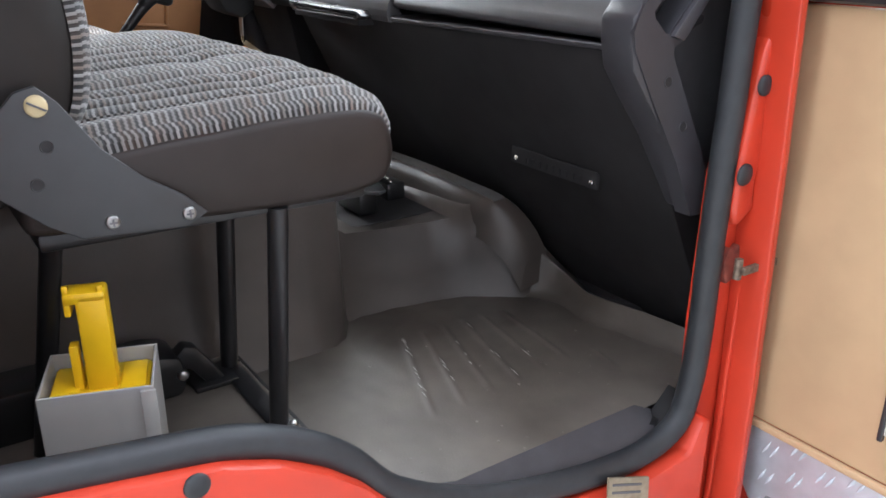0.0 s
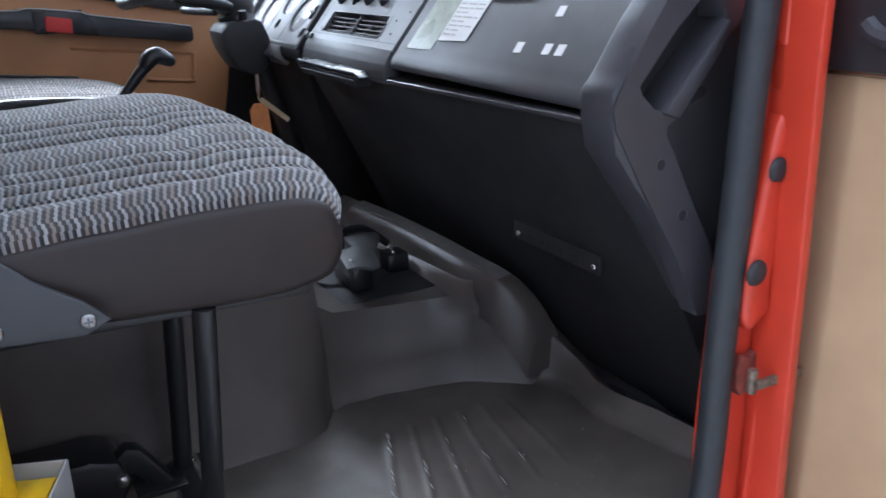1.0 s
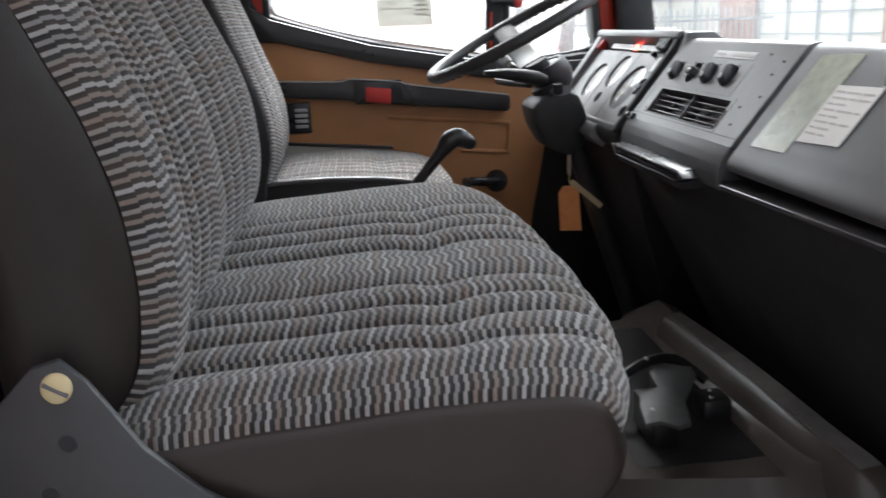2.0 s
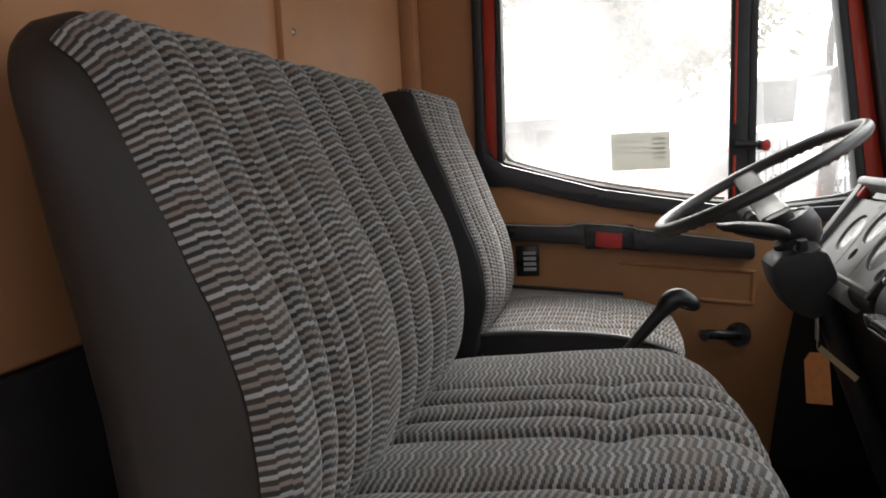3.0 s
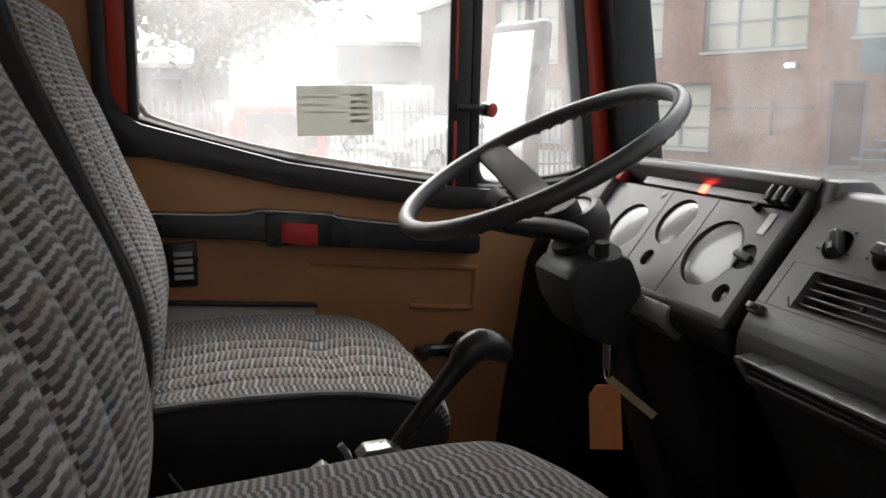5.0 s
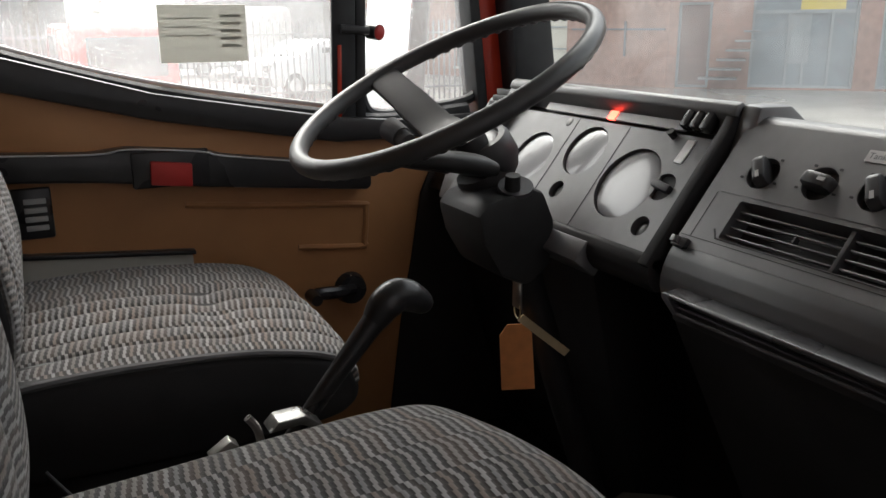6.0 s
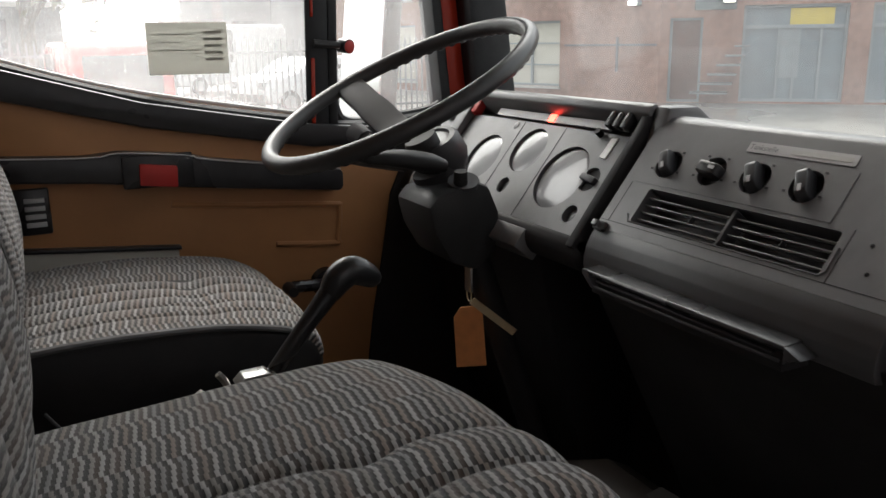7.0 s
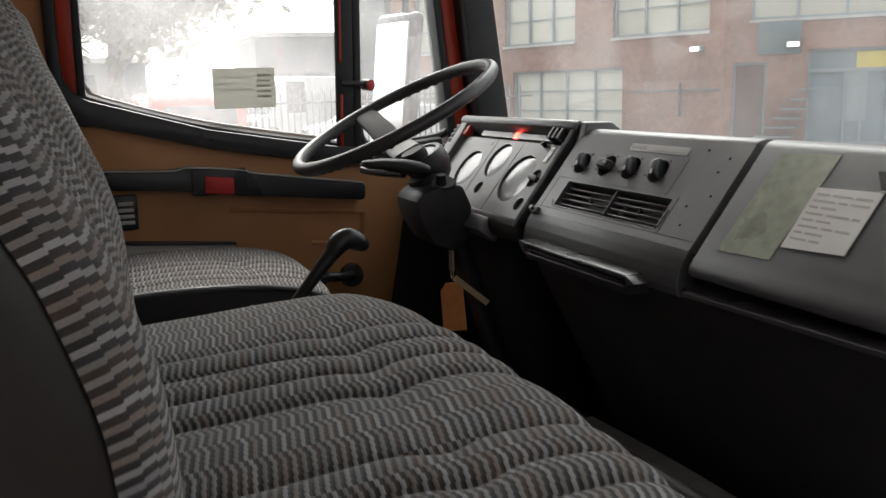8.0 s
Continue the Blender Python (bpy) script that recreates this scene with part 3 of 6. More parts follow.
part("quarter_bottom_seal", tube(smooth_path([(0.768, 2.575, 0.70), (0.772, 2.575, 0.625), (0.80, 2.575, 0.598), (0.88, 2.575, 0.602), (0.98, 2.575, 0.615), (1.012, 2.575, 0.64), (1.008, 2.575, 0.69)], 6), 0.010, 8), RUBBER, door)
part("quarter_catch", tube([(0.905, 2.56, 1.12), (0.905, 2.545, 1.10), (0.90, 2.54, 1.085)], 0.008, 8), PLASTIC, door)
# waist grab rail with release latch
rail = prism([(0.06, 0.545), (0.06, 0.585), (0.30, 0.570), (0.355, 0.575), (0.47, 0.563), (0.51, 0.552), (0.755, 0.516), (0.762, 0.508), (0.762, 0.480), (0.755, 0.472), (0.47, 0.503), (0.32, 0.523)], 'y', 2.515, 2.556, 0.006)
part("grab_rail", rail, PLASTIC, door, "black plastic grab rail")
part("latch_recess", box(0.358, 0.478, 2.509, 2.520, 0.510, 0.568, 0.004), PLASTIC, door)
part("door_latch", prism([(0.384, 0.516), (0.448, 0.508), (0.450, 0.546), (0.386, 0.554)], 'y', 2.503, 2.515, 0.003), REDPL, door, "red plastic door release")
# pale tube added for the highlight on the rail's upper edge
part("rail_edge", tube(smooth_path([(0.06, 2.514, 0.584), (0.30, 2.514, 0.5695), (0.355, 2.510, 0.5745), (0.47, 2.510, 0.5625), (0.51, 2.514, 0.5515), (0.755, 2.514, 0.5155)], 4), 0.0016, 6), LABELGREY, door)
vent = part("air_vent", box(0.180, 0.240, 2.545, 2.558, 0.440, 0.520, 0.004), PLASTIC, door, "small black vent with pale slats")
for k in range(4):
    part("slat", box(0.200, 0.232, 2.540, 2.546, 0.454 + 0.014 * k, 0.462 + 0.014 * k, 0.001), LABELGREY, vent)
# pressed pocket seams in the trim
seam = tube(smooth_path([(0.44, 2.553, 0.470), (0.60, 2.553, 0.453), (0.748, 2.553, 0.440), (0.762, 2.553, 0.430), (0.757, 2.553, 0.370), (0.748, 2.553, 0.360), (0.63, 2.553, 0.372)], 6), 0.0062, 8)
part("pressed_seam", seam, TRIM, door)
part("door_pocket", prism([(0.10, 0.20), (0.444, 0.20), (0.444, 0.387), (0.10, 0.420)], 'y', 2.538, 2.556, 0.003), PAPERPANEL, door, "pale board door pocket with black edge")
part("pocket_edge", prism([(0.10, 0.418), (0.449, 0.387), (0.449, 0.394), (0.10, 0.426)], 'y', 2.534, 2.557, 0.002), PLASTIC, door)
crank = part("window_crank", rod((0.725, 2.556, 0.282), (0.725, 2.535, 0.282), 0.032, 0.027, 20), PLASTIC, door, "black window winder")
part("crank_arm", tube(smooth_path([(0.725, 2.535, 0.282), (0.685, 2.518, 0.288), (0.64, 2.512, 0.292)], 4), [0.012] * 8 + [0.009], 10), PLASTIC, crank)
part("crank_knob", rod((0.637, 2.512, 0.292), (0.637, 2.475, 0.292), 0.012, 0.010, 12), PLASTIC, crank)
knob = part("lock_stem", rod((0.722, 2.540, 0.752), (0.782, 2.540, 0.747), 0.008, 0.007, 10), PLASTIC, door)
lkb = part("lock_knob", rod((0.780, 2.552, 0.747), (0.790, 2.530, 0.745), 0.0135, 0.0140, 20), PLASTIC, knob, "round black lock knob")
part("knob_face", dome((0.7895, 2.531, 0.745), (0.41, -0.91, -0.08), 0.0132, 0.005, 20), REDPL, lkb, "red knob face")
# dark sheet added on the trim for the shade under the dash
part("kick_panel", prism([(0.895, 0.50), (0.872, 0.45), (0.850, 0.32), (0.826, 0.20), (0.798, 0.0), (0.785, -0.105), (1.12, -0.105), (1.12, 0.50)], 'y', 2.544, 2.5525, 0.003), KNEE, door, "dark sheet for the shade under the dash")
# panes
pane = part("window_pane", prism([(0.14, 0.72), (0.407, 0.64), (0.72, 0.588), (0.745, 1.26), (0.16, 1.28)], 'y', 2.597, 2.601), GLASS, door, "rain-spotted side glass")
pane2 = part("quarter_pane", prism([(0.75, 0.588), (1.02, 0.60), (0.95, 1.20), (0.775, 1.25)], 'y', 2.597, 2.601), QGLASS, door, "rain-spotted quarter light")
for o in (pane, pane2):
    o.visible_shadow = False

# notice stuck to the driver's glass
notice = thing("notice", (0.50, 2.596, 0.70), "pale printed notice sheet stuck to the side window", "notice")
part("sheet", box(0.430, 0.573, 2.5935, 2.596, 0.700, 0.792), NOTICE, notice)
bars = bmesh.new()
for k in range(5):
    box(0.53, 0.563, 2.5925, 2.5933, 0.772 - 0.012 * k, 0.777 - 0.012 * k, bm=bars)
for k, w in enumerate((0.07, 0.05, 0.08)):
    box(0.44, 0.44 + w, 2.5925, 2.5933, 0.770 - 0.014 * k, 0.772 - 0.014 * k, bm=bars)
part("print", bars, NOTICEINK, notice)
# highlight along the sealing lip, drawn as a pale tube
part("glass_lip", tube(smooth_path([(0.150, 2.588, 0.79), (0.162, 2.588, 0.754), (0.20, 2.588, 0.7285), (0.407, 2.588, 0.6705), (0.70, 2.588, 0.6185)], 8), 0.0050, 8), LABELGREY, door, "pale line for the glint on the sealing lip under the glass")

# left front pillar and the frame ahead of the door
pl = bmesh.new()
prism([(1.006, 0.55), (1.03, 0.55), (0.955, 1.28), (0.933, 1.28)], 'y', 2.555, 2.62, 0.006, bm=pl)
prism([(1.07, 0.55), (1.165, 0.55), (1.065, 1.30), (0.985, 1.30)], 'y', 2.51, 2.62, 0.010, bm=pl)
apl = part("front_pillar_left", pl, RUBBER, label="black front pillar of the cab", category="pillar", kind="structure")
part("pillar_edge", prism([(1.030, 0.55), (1.07, 0.55), (0.985, 1.28), (0.955, 1.28)], 'y', 2.56, 2.62, 0.004), RED, apl, "red painted pillar edge")
bpl = part("rear_pillar_left", box(-0.085, 0.10, 2.55, 2.62, -0.05, 1.44, 0.006), REAR, label="tan clad rear pillar beside the driver's door", category="pillar", kind="structure")
part("pillar_seal", prism([(0.088, 0.70), (0.112, 0.70), (0.124, 1.40), (0.098, 1.40)], 'y', 2.535, 2.60, 0.006), RUBBER, bpl, "black door seal")
part("side_wall_above", box(-0.12, 1.02, 2.556, 2.62, 1.28, 1.45), REAR, label="tan lining above the driver's door", category="wall", kind="structure")
# front bulkhead below the cluster and dashboard
part("front_bulkhead", box(1.155, 1.20, 0.72, 2.62, -0.30, 0.595), KNEE, label="black front bulkhead under the dashboard", category="wall", kind="structure")
wsn = prism([(1.180, 0.60), (1.185, 0.60), (1.065, 1.42), (1.060, 1.42)], 'y', 0.72, 2.56)
wso = part("windscreen", wsn, SCREEN, label="hazy rain-spotted windscreen glass", category="window", kind="structure")
wso.visible_shadow = False
part("windscreen_header", box(1.0, 1.06, 0.68, 2.62, 1.36, 1.46, 0.01), RUBBER, label="black rubber header above the windscreen", category="trim", kind="structure")

# ---- passenger side opening ----
ox = thing("door_opening", (0.95, 0.68, 0.0), "red painted door frame with black seal, passenger side", "door frame", kind="structure")
# red jamb ahead of the opening: face to the outside, with a return
jamb = bmesh.new()
prism([(0.92, -0.40), (1.0, -0.40), (1.012, 0.0), (1.004, 0.30), (1.000, 0.55), (0.975, 1.40), (0.92, 1.40), (0.955, 0.55), (0.940, 0.44), (0.922, 0.32), (0.918, 0.10), (0.924, -0.05)], 'y', 0.700, 0.725, 0.006, bm=jamb)
part("front_jamb", jamb, RED, ox, "red painted front jamb")
part("jamb_flange", prism([(0.992, -0.40), (1.008, -0.40), (1.001, 0.0), (0.985, 0.35), (0.973, 0.55), (0.95, 1.40), (0.934, 1.40), (0.958, 0.55), (0.970, 0.35), (0.985, 0.0)], 'y', 0.640, 0.70, 0.004), RED, ox)
part("jamb_pressing", prism([(0.990, 0.541), (0.999, 0.500), (1.001, 0.455), (0.985, 0.385), (0.976, 0.340), (0.972, 0.312), (0.976, 0.272), (0.944, 0.250), (0.934, 0.268), (0.934, 0.330), (0.942, 0.400), (0.950, 0.460), (0.957, 0.500)], 'y', 0.676, 0.702, 0.007, seg=3), RED, ox)
part("upper_pressing", prism([(0.955, 0.575), (0.977, 0.577), (0.994, 0.566), (1.003, 0.572), (0.998, 0.70), (0.985, 1.36), (0.950, 1.36)], 'y', 0.680, 0.702, 0.006, seg=3), RED, ox)
part("door_stop_lug", dome((0.967, 0.680, 0.603), (0, -1, 0), 0.011, 0.007, 18), RED, ox)
part("jamb_groove", prism([(0.975, -0.35), (0.982, -0.35), (0.986, 0.14), (0.979, 0.14)], 'y', 0.681, 0.688, 0.002), RED, ox)
SL = [(-0.05, 0.205), (0.02, 0.190), (0.11, 0.176), (0.20, 0.160), (0.26, 0.138), (0.31, 0.108), (0.35, 0.075), (0.405, 0.012), (0.50, -0.055), (0.67, -0.092), (0.80, -0.108), (0.90, -0.100), (0.92, -0.05)]
part("sill", prism([(0.94, -0.05), (0.94, -0.42), (-0.05, -0.42)] + SL, 'y', 0.668, 0.72, 0.008), RED, ox, "red painted sill over the wheel arch")
part("sill_floor", prism([(0.92, -0.02), (0.92, -0.11), (-0.05, -0.11), (-0.05, 0.16)] + [(x, z - 0.03) for x, z in SL[:-2]], 'y', 0.715, 0.74), BLACKSTEEL, ox)
seal_pts = [(0.955, 0.70, 1.35), (0.948, 0.70, 0.90), (0.931, 0.70, 0.55), (0.929, 0.70, 0.44), (0.926, 0.70, 0.33), (0.924, 0.70, 0.21), (0.925, 0.70, 0.09), (0.919, 0.70, 0.0), (0.893, 0.70, -0.062), (0.81, 0.70, -0.086), (0.673, 0.70, -0.074),
            (0.52, 0.70, -0.035), (0.403, 0.70, 0.028), (0.347, 0.70, 0.089), (0.308, 0.70, 0.122), (0.259, 0.70, 0.149), (0.202, 0.70, 0.168), (0.11, 0.70, 0.182), (0.02, 0.70, 0.195), (-0.08, 0.70, 0.208)]
part("door_seal", tube(smooth_path(seal_pts, 5), 0.0185, 14), RUBBER, ox, "black rubber door seal")
for x, z, r in ((0.957, 0.445, 0.0140), (0.941, 0.327, 0.0155)):
    part("rubber_plug", dome((x, 0.673, z), (0, -1, 0), r, 0.004, 20), RUBBER, ox, "black rubber plug")
part("sill_plug", dome((0.172, 0.667, 0.153), (0, -1, 0), 0.0130, 0.004, 20), RUBBER, ox, "black rubber plug")
stay = part("check_strap_bracket", prism([(0.944, 0.196), (0.953, 0.214), (0.966, 0.209), (0.975, 0.216), (0.980, 0.188), (0.972, 0.164), (0.955, 0.158), (0.947, 0.172)], 'y', 0.688, 0.702, 0.003), GRIME, ox, "grimy check strap bracket")
part("check_strap", box(0.945, 1.02, 0.655, 0.662, 0.185, 0.196, 0.001, m=None), RUST, stay, "rusty steel check strap")
part("strap_pin", rod((0.948, 0.668, 0.176), (0.948, 0.668, 0.206), 0.006, seg=10), RUST, stay)
tp = part("type_plate", prism([(0.722, -0.066), (0.806, -0.098), (0.810, -0.15), (0.726, -0.12)], 'y', 0.6655, 0.669), TYPEPLATE, ox, "silver type plate with unreadable print")
tb = bmesh.new()
for k in range(3):
    prism([(0.730, -0.078 - 0.013 * k), (0.790, -0.101 - 0.013 * k), (0.790, -0.105 - 0.013 * k), (0.730, -0.082 - 0.013 * k)], 'y', 0.6645, 0.6652, bm=tb)
part("print", tb, INK, tp)
part("rear_jamb", box(-0.15, -0.06, 0.66, 0.74, -0.40, 1.44, 0.01), RED, ox, "red painted rear jamb")
part("header", box(-0.15, 1.0, 0.66, 0.74, 1.36, 1.46, 0.01), RED, ox)
part("front_corner", box(0.98, 1.18, 0.70, 0.76, -0.4, 0.62, 0.01), KNEE, ox)
part("right_pillar", prism([(1.0, 0.60), (1.13, 0.60), (1.05, 1.42), (0.95, 1.42)], 'y', 0.70, 0.76, 0.01), PLASTIC, ox)
part("front_skin", prism([(1.05, -0.4), (1.22, -0.4), (1.20, 0.62), (1.05, 0.62)], 'y', 0.66, 0.70, 0.01), RED, ox)

# open passenger door, swung outwards about the front jamb
pd = thing("passenger_door", (1.03, 0.62, -0.1), "open passenger door with tan vinyl trim and aluminium kick plate", "door", kind="structure")
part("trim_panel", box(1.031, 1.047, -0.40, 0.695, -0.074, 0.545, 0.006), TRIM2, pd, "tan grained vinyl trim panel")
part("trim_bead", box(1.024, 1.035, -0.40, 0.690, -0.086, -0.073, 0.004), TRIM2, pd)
part("outer_skin", box(1.058, 1.095, -0.42, 0.660, -0.46, 0.56, 0.008), RED, pd, "red painted door skin")
part("kick_plate", prism([(0.672, -0.092), (0.685, -0.12), (0.680, -0.18), (0.63, -0.25), (0.54, -0.31), (0.33, -0.37), (-0.4, -0.37), (-0.4, -0.092)], 'x', 1.036, 1.056, 0.002), CHECKER, pd, "aluminium checker kick plate")
for i in range(16):
    for j in range(5):
        y, z = 0.625 - 0.046 * i, -0.117 - 0.05 * j + (0.02 if i % 2 else 0)
        if z < -0.245 + 0.35 * (y - 0.6) and y > 0.40:
            continue
        for q in (-0.007, 0.007):
            part("checker_stud", tube([(1.0362, y + q - 0.006, z + 0.013), (1.0350, y + q, z), (1.0362, y + q + 0.006, z - 0.013)], [0.0008, 0.0030, 0.0008], 6), CHECKER, pd)
part("upper_capping", box(1.012, 1.046, -0.40, 0.705, 0.548, 0.68, 0.012), PLASTIC, pd, "black upper door capping")
part("capping_trim", tube(smooth_path([(1.010, 0.63, 0.60), (1.008, 0.59, 0.585), (1.008, 0.43, 0.595), (1.008, 0.2, 0.61)], 5), 0.010, 8), GREYPLASTIC, pd, "charcoal pull rim")
part("pocket_board", box(1.026, 1.038, -0.2, 0.468, 0.0, 0.21, 0.003), PAPERPANEL, pd, "pale pocket board with black edge")
part("pocket_edge", box(1.024, 1.039, 0.464, 0.472, -0.01, 0.215, 0.002), PLASTIC, pd)

# ---- dashboard ----
def dash(a, b, c):
    """Point on the sloping dash face: a across the cab, b up the slope, c out of it."""
    return (0.861 + 0.62 * b - 0.785 * c, a, 0.539 + 0.785 * b + 0.62 * c)

NOSE2 = [(0.830, 0.500), (0.8265, 0.494), (0.8255, 0.484), (0.829, 0.472), (0.838, 0.461)]
NOSE = [(0.850, 0.524), (0.843, 0.5155), (0.838, 0.507), (0.8365, 0.500), (0.840, 0.494)]
ROLL = [(0.8405, 0.5115), (0.8345, 0.499), (0.8315, 0.487), (0.8312, 0.476), (0.834, 0.466)]
def panel_body(y0, y1, top=0.142, back=1.14):
    pts = [dash(0, top, 0)[::2], dash(0, -0.005, 0)[::2]] + NOSE + [(0.95, 0.470), (back, 0.46), (back, 0.600), (0.985, 0.655), (0.966, 0.657), (0.955, 0.655)]
    return pts

board = thing("dashboard", (1.0, 1.6, 0.46), "black grained plastic truck dashboard with gauges, knobs and vents", "dashboard")
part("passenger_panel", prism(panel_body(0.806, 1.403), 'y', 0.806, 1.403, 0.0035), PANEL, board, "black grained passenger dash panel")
# centre panel: face with an opening for the vent and for the knobs
VENT = rrect(1.504, 1.776, -0.001, 0.047, 0.004)
KN = [(1.770, 0.083), (1.699, 0.084), (1.636, 0.085), (1.570, 0.086)]
face = holed(rrect(1.416, 1.828, -0.020, 0.142, 0.002), [VENT] + [circle(a, b, 0.019) for a, b in KN], dash, 0.03, 0.02)
cp = part("centre_panel", face, DASH, board, "black centre console panel")
part("panel_core", prism([dash(0, 0.138, -0.032)[::2], dash(0, -0.04, -0.032)[::2], (0.87, 0.462), (1.14, 0.46), (1.14, 0.585), (0.985, 0.63)], 'y', 1.416, 1.828), PLASTIC, cp)
# nose in the darker copy, for the shade below the bend
part("panel_nose", prism([dash(0, -0.0195, 0)[::2]] + ROLL + [(0.88, 0.456), (0.88, 0.49)], 'y', 1.416, 1.828, 0.0015), PANEL, cp)
part("panel_top", prism([dash(0, 0.1415, 0)[::2], (0.955, 0.655), (0.966, 0.657), (0.985, 0.655), (1.14, 0.600), (1.14, 0.58), (0.96, 0.625)], 'y', 1.416, 1.828, 0.0015), DASH, cp)
part("control_plate", holed(rrect(1.522, 1.809, 0.0525, 0.1115, 0.002), [circle(a, b, 0.0195) for a, b in KN], lambda a, b, c: dash(a, b, c + 0.0006), 0.0006, 0.0006), DASH, cp)
for k, (a, b) in enumerate(KN):
    kb = part("rotary_knob", rod(dash(a, b, -0.02), dash(a, b, -0.009), 0.0185, 0.0185, 24), KNEE, cp, "black rotary heater knob")
    ang = (55, 5, 60, 62)[k]
    m = Matrix.Translation(dash(a, b, 0)) @ Matrix(((0, 0.62, -0.785), (1, 0, 0), (0, 0.785, 0.62))).to_4x4() @ Matrix.Rotation(radians(ang), 4, 'Z')
    part("grip", prism([(-0.0185, -0.010), (0.0185, -0.010), (0.0178, 0.008), (0.013, 0.0135), (-0.014, 0.0135), (-0.0182, 0.007)], 'y', -0.0072, 0.0072, 0.0034), PLASTIC, kb)
    kb.children[0].data.transform(m)
    part("pointer", box(-0.0135, -0.005, -0.0020, 0.0020, 0.0132, 0.0142, m=m), LABELGREY, kb)
    for q in (-0.9, -0.3, 0.3, 0.9):
        ca, cb = a + 0.024 * math.sin(q * 2.2), b + 0.023 * math.cos(q * 2.2)
        if cb < 0.112:
            part("dial_mark", slab(rrect(ca - 0.002, ca + 0.002, cb - 0.0012, cb + 0.0012, 0.0004, 1), lambda u, v, c: dash(u, v, c + 0.0018), 0.0005), KNEE, kb)
# vent slats
part("vent_box", box(1.499, 1.781, -0.006, 0.052, -0.031, -0.029, m=Matrix(((0, 0.62, -0.785, 0.861), (1, 0, 0, 0), (0, 0.785, 0.62, 0.539), (0, 0, 0, 1)))), KNEE, cp)
MD = Matrix(((0, 0.62, -0.785, 0.861), (1, 0, 0, 0), (0, 0.785, 0.62, 0.539), (0, 0, 0, 1)))
for k in range(4):
    for a0, a1 in ((1.506, 1.634), (1.643, 1.774)):
        part("vent_slat", box(a0, a1, 0.0065 + 0.0100 * k, 0.0082 + 0.0100 * k, -0.0120, -0.0060, 0.0005, m=MD), SLAT, cp)
part("vent_divider", box(1.636, 1.641, 0.0, 0.046, -0.025, -0.003, 0.001, m=MD), COLUMN, cp)
for a in (1.694, 1.565):
    part("vent_tab", box(a - 0.001, a + 0.001, 0.018, 0.027, -0.012, -0.005, 0.0004, m=MD), PLASTIC, cp)
part("vent_rim", tube([dash(a, b, 0.0004) for a, b in ((1.786, 0.008), (1.7785, -0.0015), (1.640, -0.0015), (1.5035, -0.0015), (1.4985, 0.004), (1.4985, 0.030))], 0.0011, 6), BEAD, cp)
for a in (1.812, 1.4935):
    part("panel_seam", box(a - 0.0004, a + 0.0004, -0.008, 0.0515, 0.0, 0.0004, m=MD), KNEE, cp)
part("panel_seam", box(1.42, 1.826, -0.0075, -0.0068, 0.0, 0.0004, m=MD), KNEE, cp)
sl = part("slide_switch", box(1.806, 1.827, -0.024, -0.012, -0.008, 0.006, 0.0015, m=MD), PLASTIC, cp, "small chrome slide switch")
part("switch_tip", box(1.815, 1.826, -0.022, -0.014, 0.006, 0.011, 0.001, m=MD), BEAD, sl)
lab = part("printed_label", slab(rrect(1.531, 1.669, 0.116, 0.129, 0.001), lambda a, b, c: dash(a, b, c + 0.0008), 0.0012), LABELGREY, cp, "silver label strip with print")
fc = bpy.data.curves.new("label_print", 'FONT')
fc.body = "Tankstelle"
fc.size = 0.0095
fo = bpy.data.objects.new("label_print", fc)
fm = bpy.data.meshes.new_from_object(fo)
bpy.data.objects.remove(fo)
bt = bmesh.new()
bt.from_mesh(fm)
bpy.data.meshes.remove(fm)
bmesh.ops.transform(bt, matrix=MD @ Matrix.Translation((1.6660, 0.1192, 0.0016)) @ Matrix.Rotation(math.pi, 4, 'Y') @ Matrix.Scale(-1, 4, (0, 0, 1)), verts=bt.verts[:])
part("label_print", bt, INK, lab)
part("label_bar", slab(rrect(1.536, 1.610, 0.1195, 0.1250, 0.0005, 1), lambda a, b, c: dash(a, b, c + 0.0014), 0.0004), FAINT, lab)
# small dark specks of dirt on the centre panel
for a, b in ((1.452, 0.096), (1.438, 0.060), (1.470, 0.040), (1.446, 0.118), (1.494, 0.128), (1.460, 0.012)):
    part("dark_speck", dome(dash(a, b, 0.0002), (-0.785, 0, 0.62), 0.0022, 0.0012, 8), KNEE, cp)
# lower pull handle under the centre panel
hd = thing("ashtray_pull", (0.81, 1.66, 0.45), "black plastic ashtray pull with bright edge under the dash", "tray pull")
part("pull_lip", prism([(0.809, 0.4745), (0.806, 0.478), (0.808, 0.4815), (0.835, 0.4835), (0.835, 0.4745)], 'y', 1.490, 1.794, 0.0012), PLASTIC, hd)
part("pull_back", box(0.814, 0.86, 1.496, 1.786, 0.452, 0.4745, 0.002), KNEE, hd)
part("pull_end", prism([(1.4895, 0.4815), (1.470, 0.4735), (1.484, 0.469), (1.4895, 0.464)], 'x', 0.806, 0.830, 0.001), PLASTIC, hd)
part("pull_end", prism([(1.7945, 0.4815), (1.7945, 0.476), (1.776, 0.462), (1.770, 0.464), (1.786, 0.4815)], 'x', 0.805, 0.815, 0.0008), GREYPLASTIC, hd)
part("bright_edge", tube([(0.8065, 1.494, 0.4665), (0.8055, 1.65, 0.4655), (0.8065, 1.770, 0.4640)], 0.0018, 8), GREYPLASTIC, hd)
part("pull_rib", box(0.8085, 0.8145, 1.505, 1.772, 0.4695, 0.4715, 0.0006), GREYPLASTIC, hd)
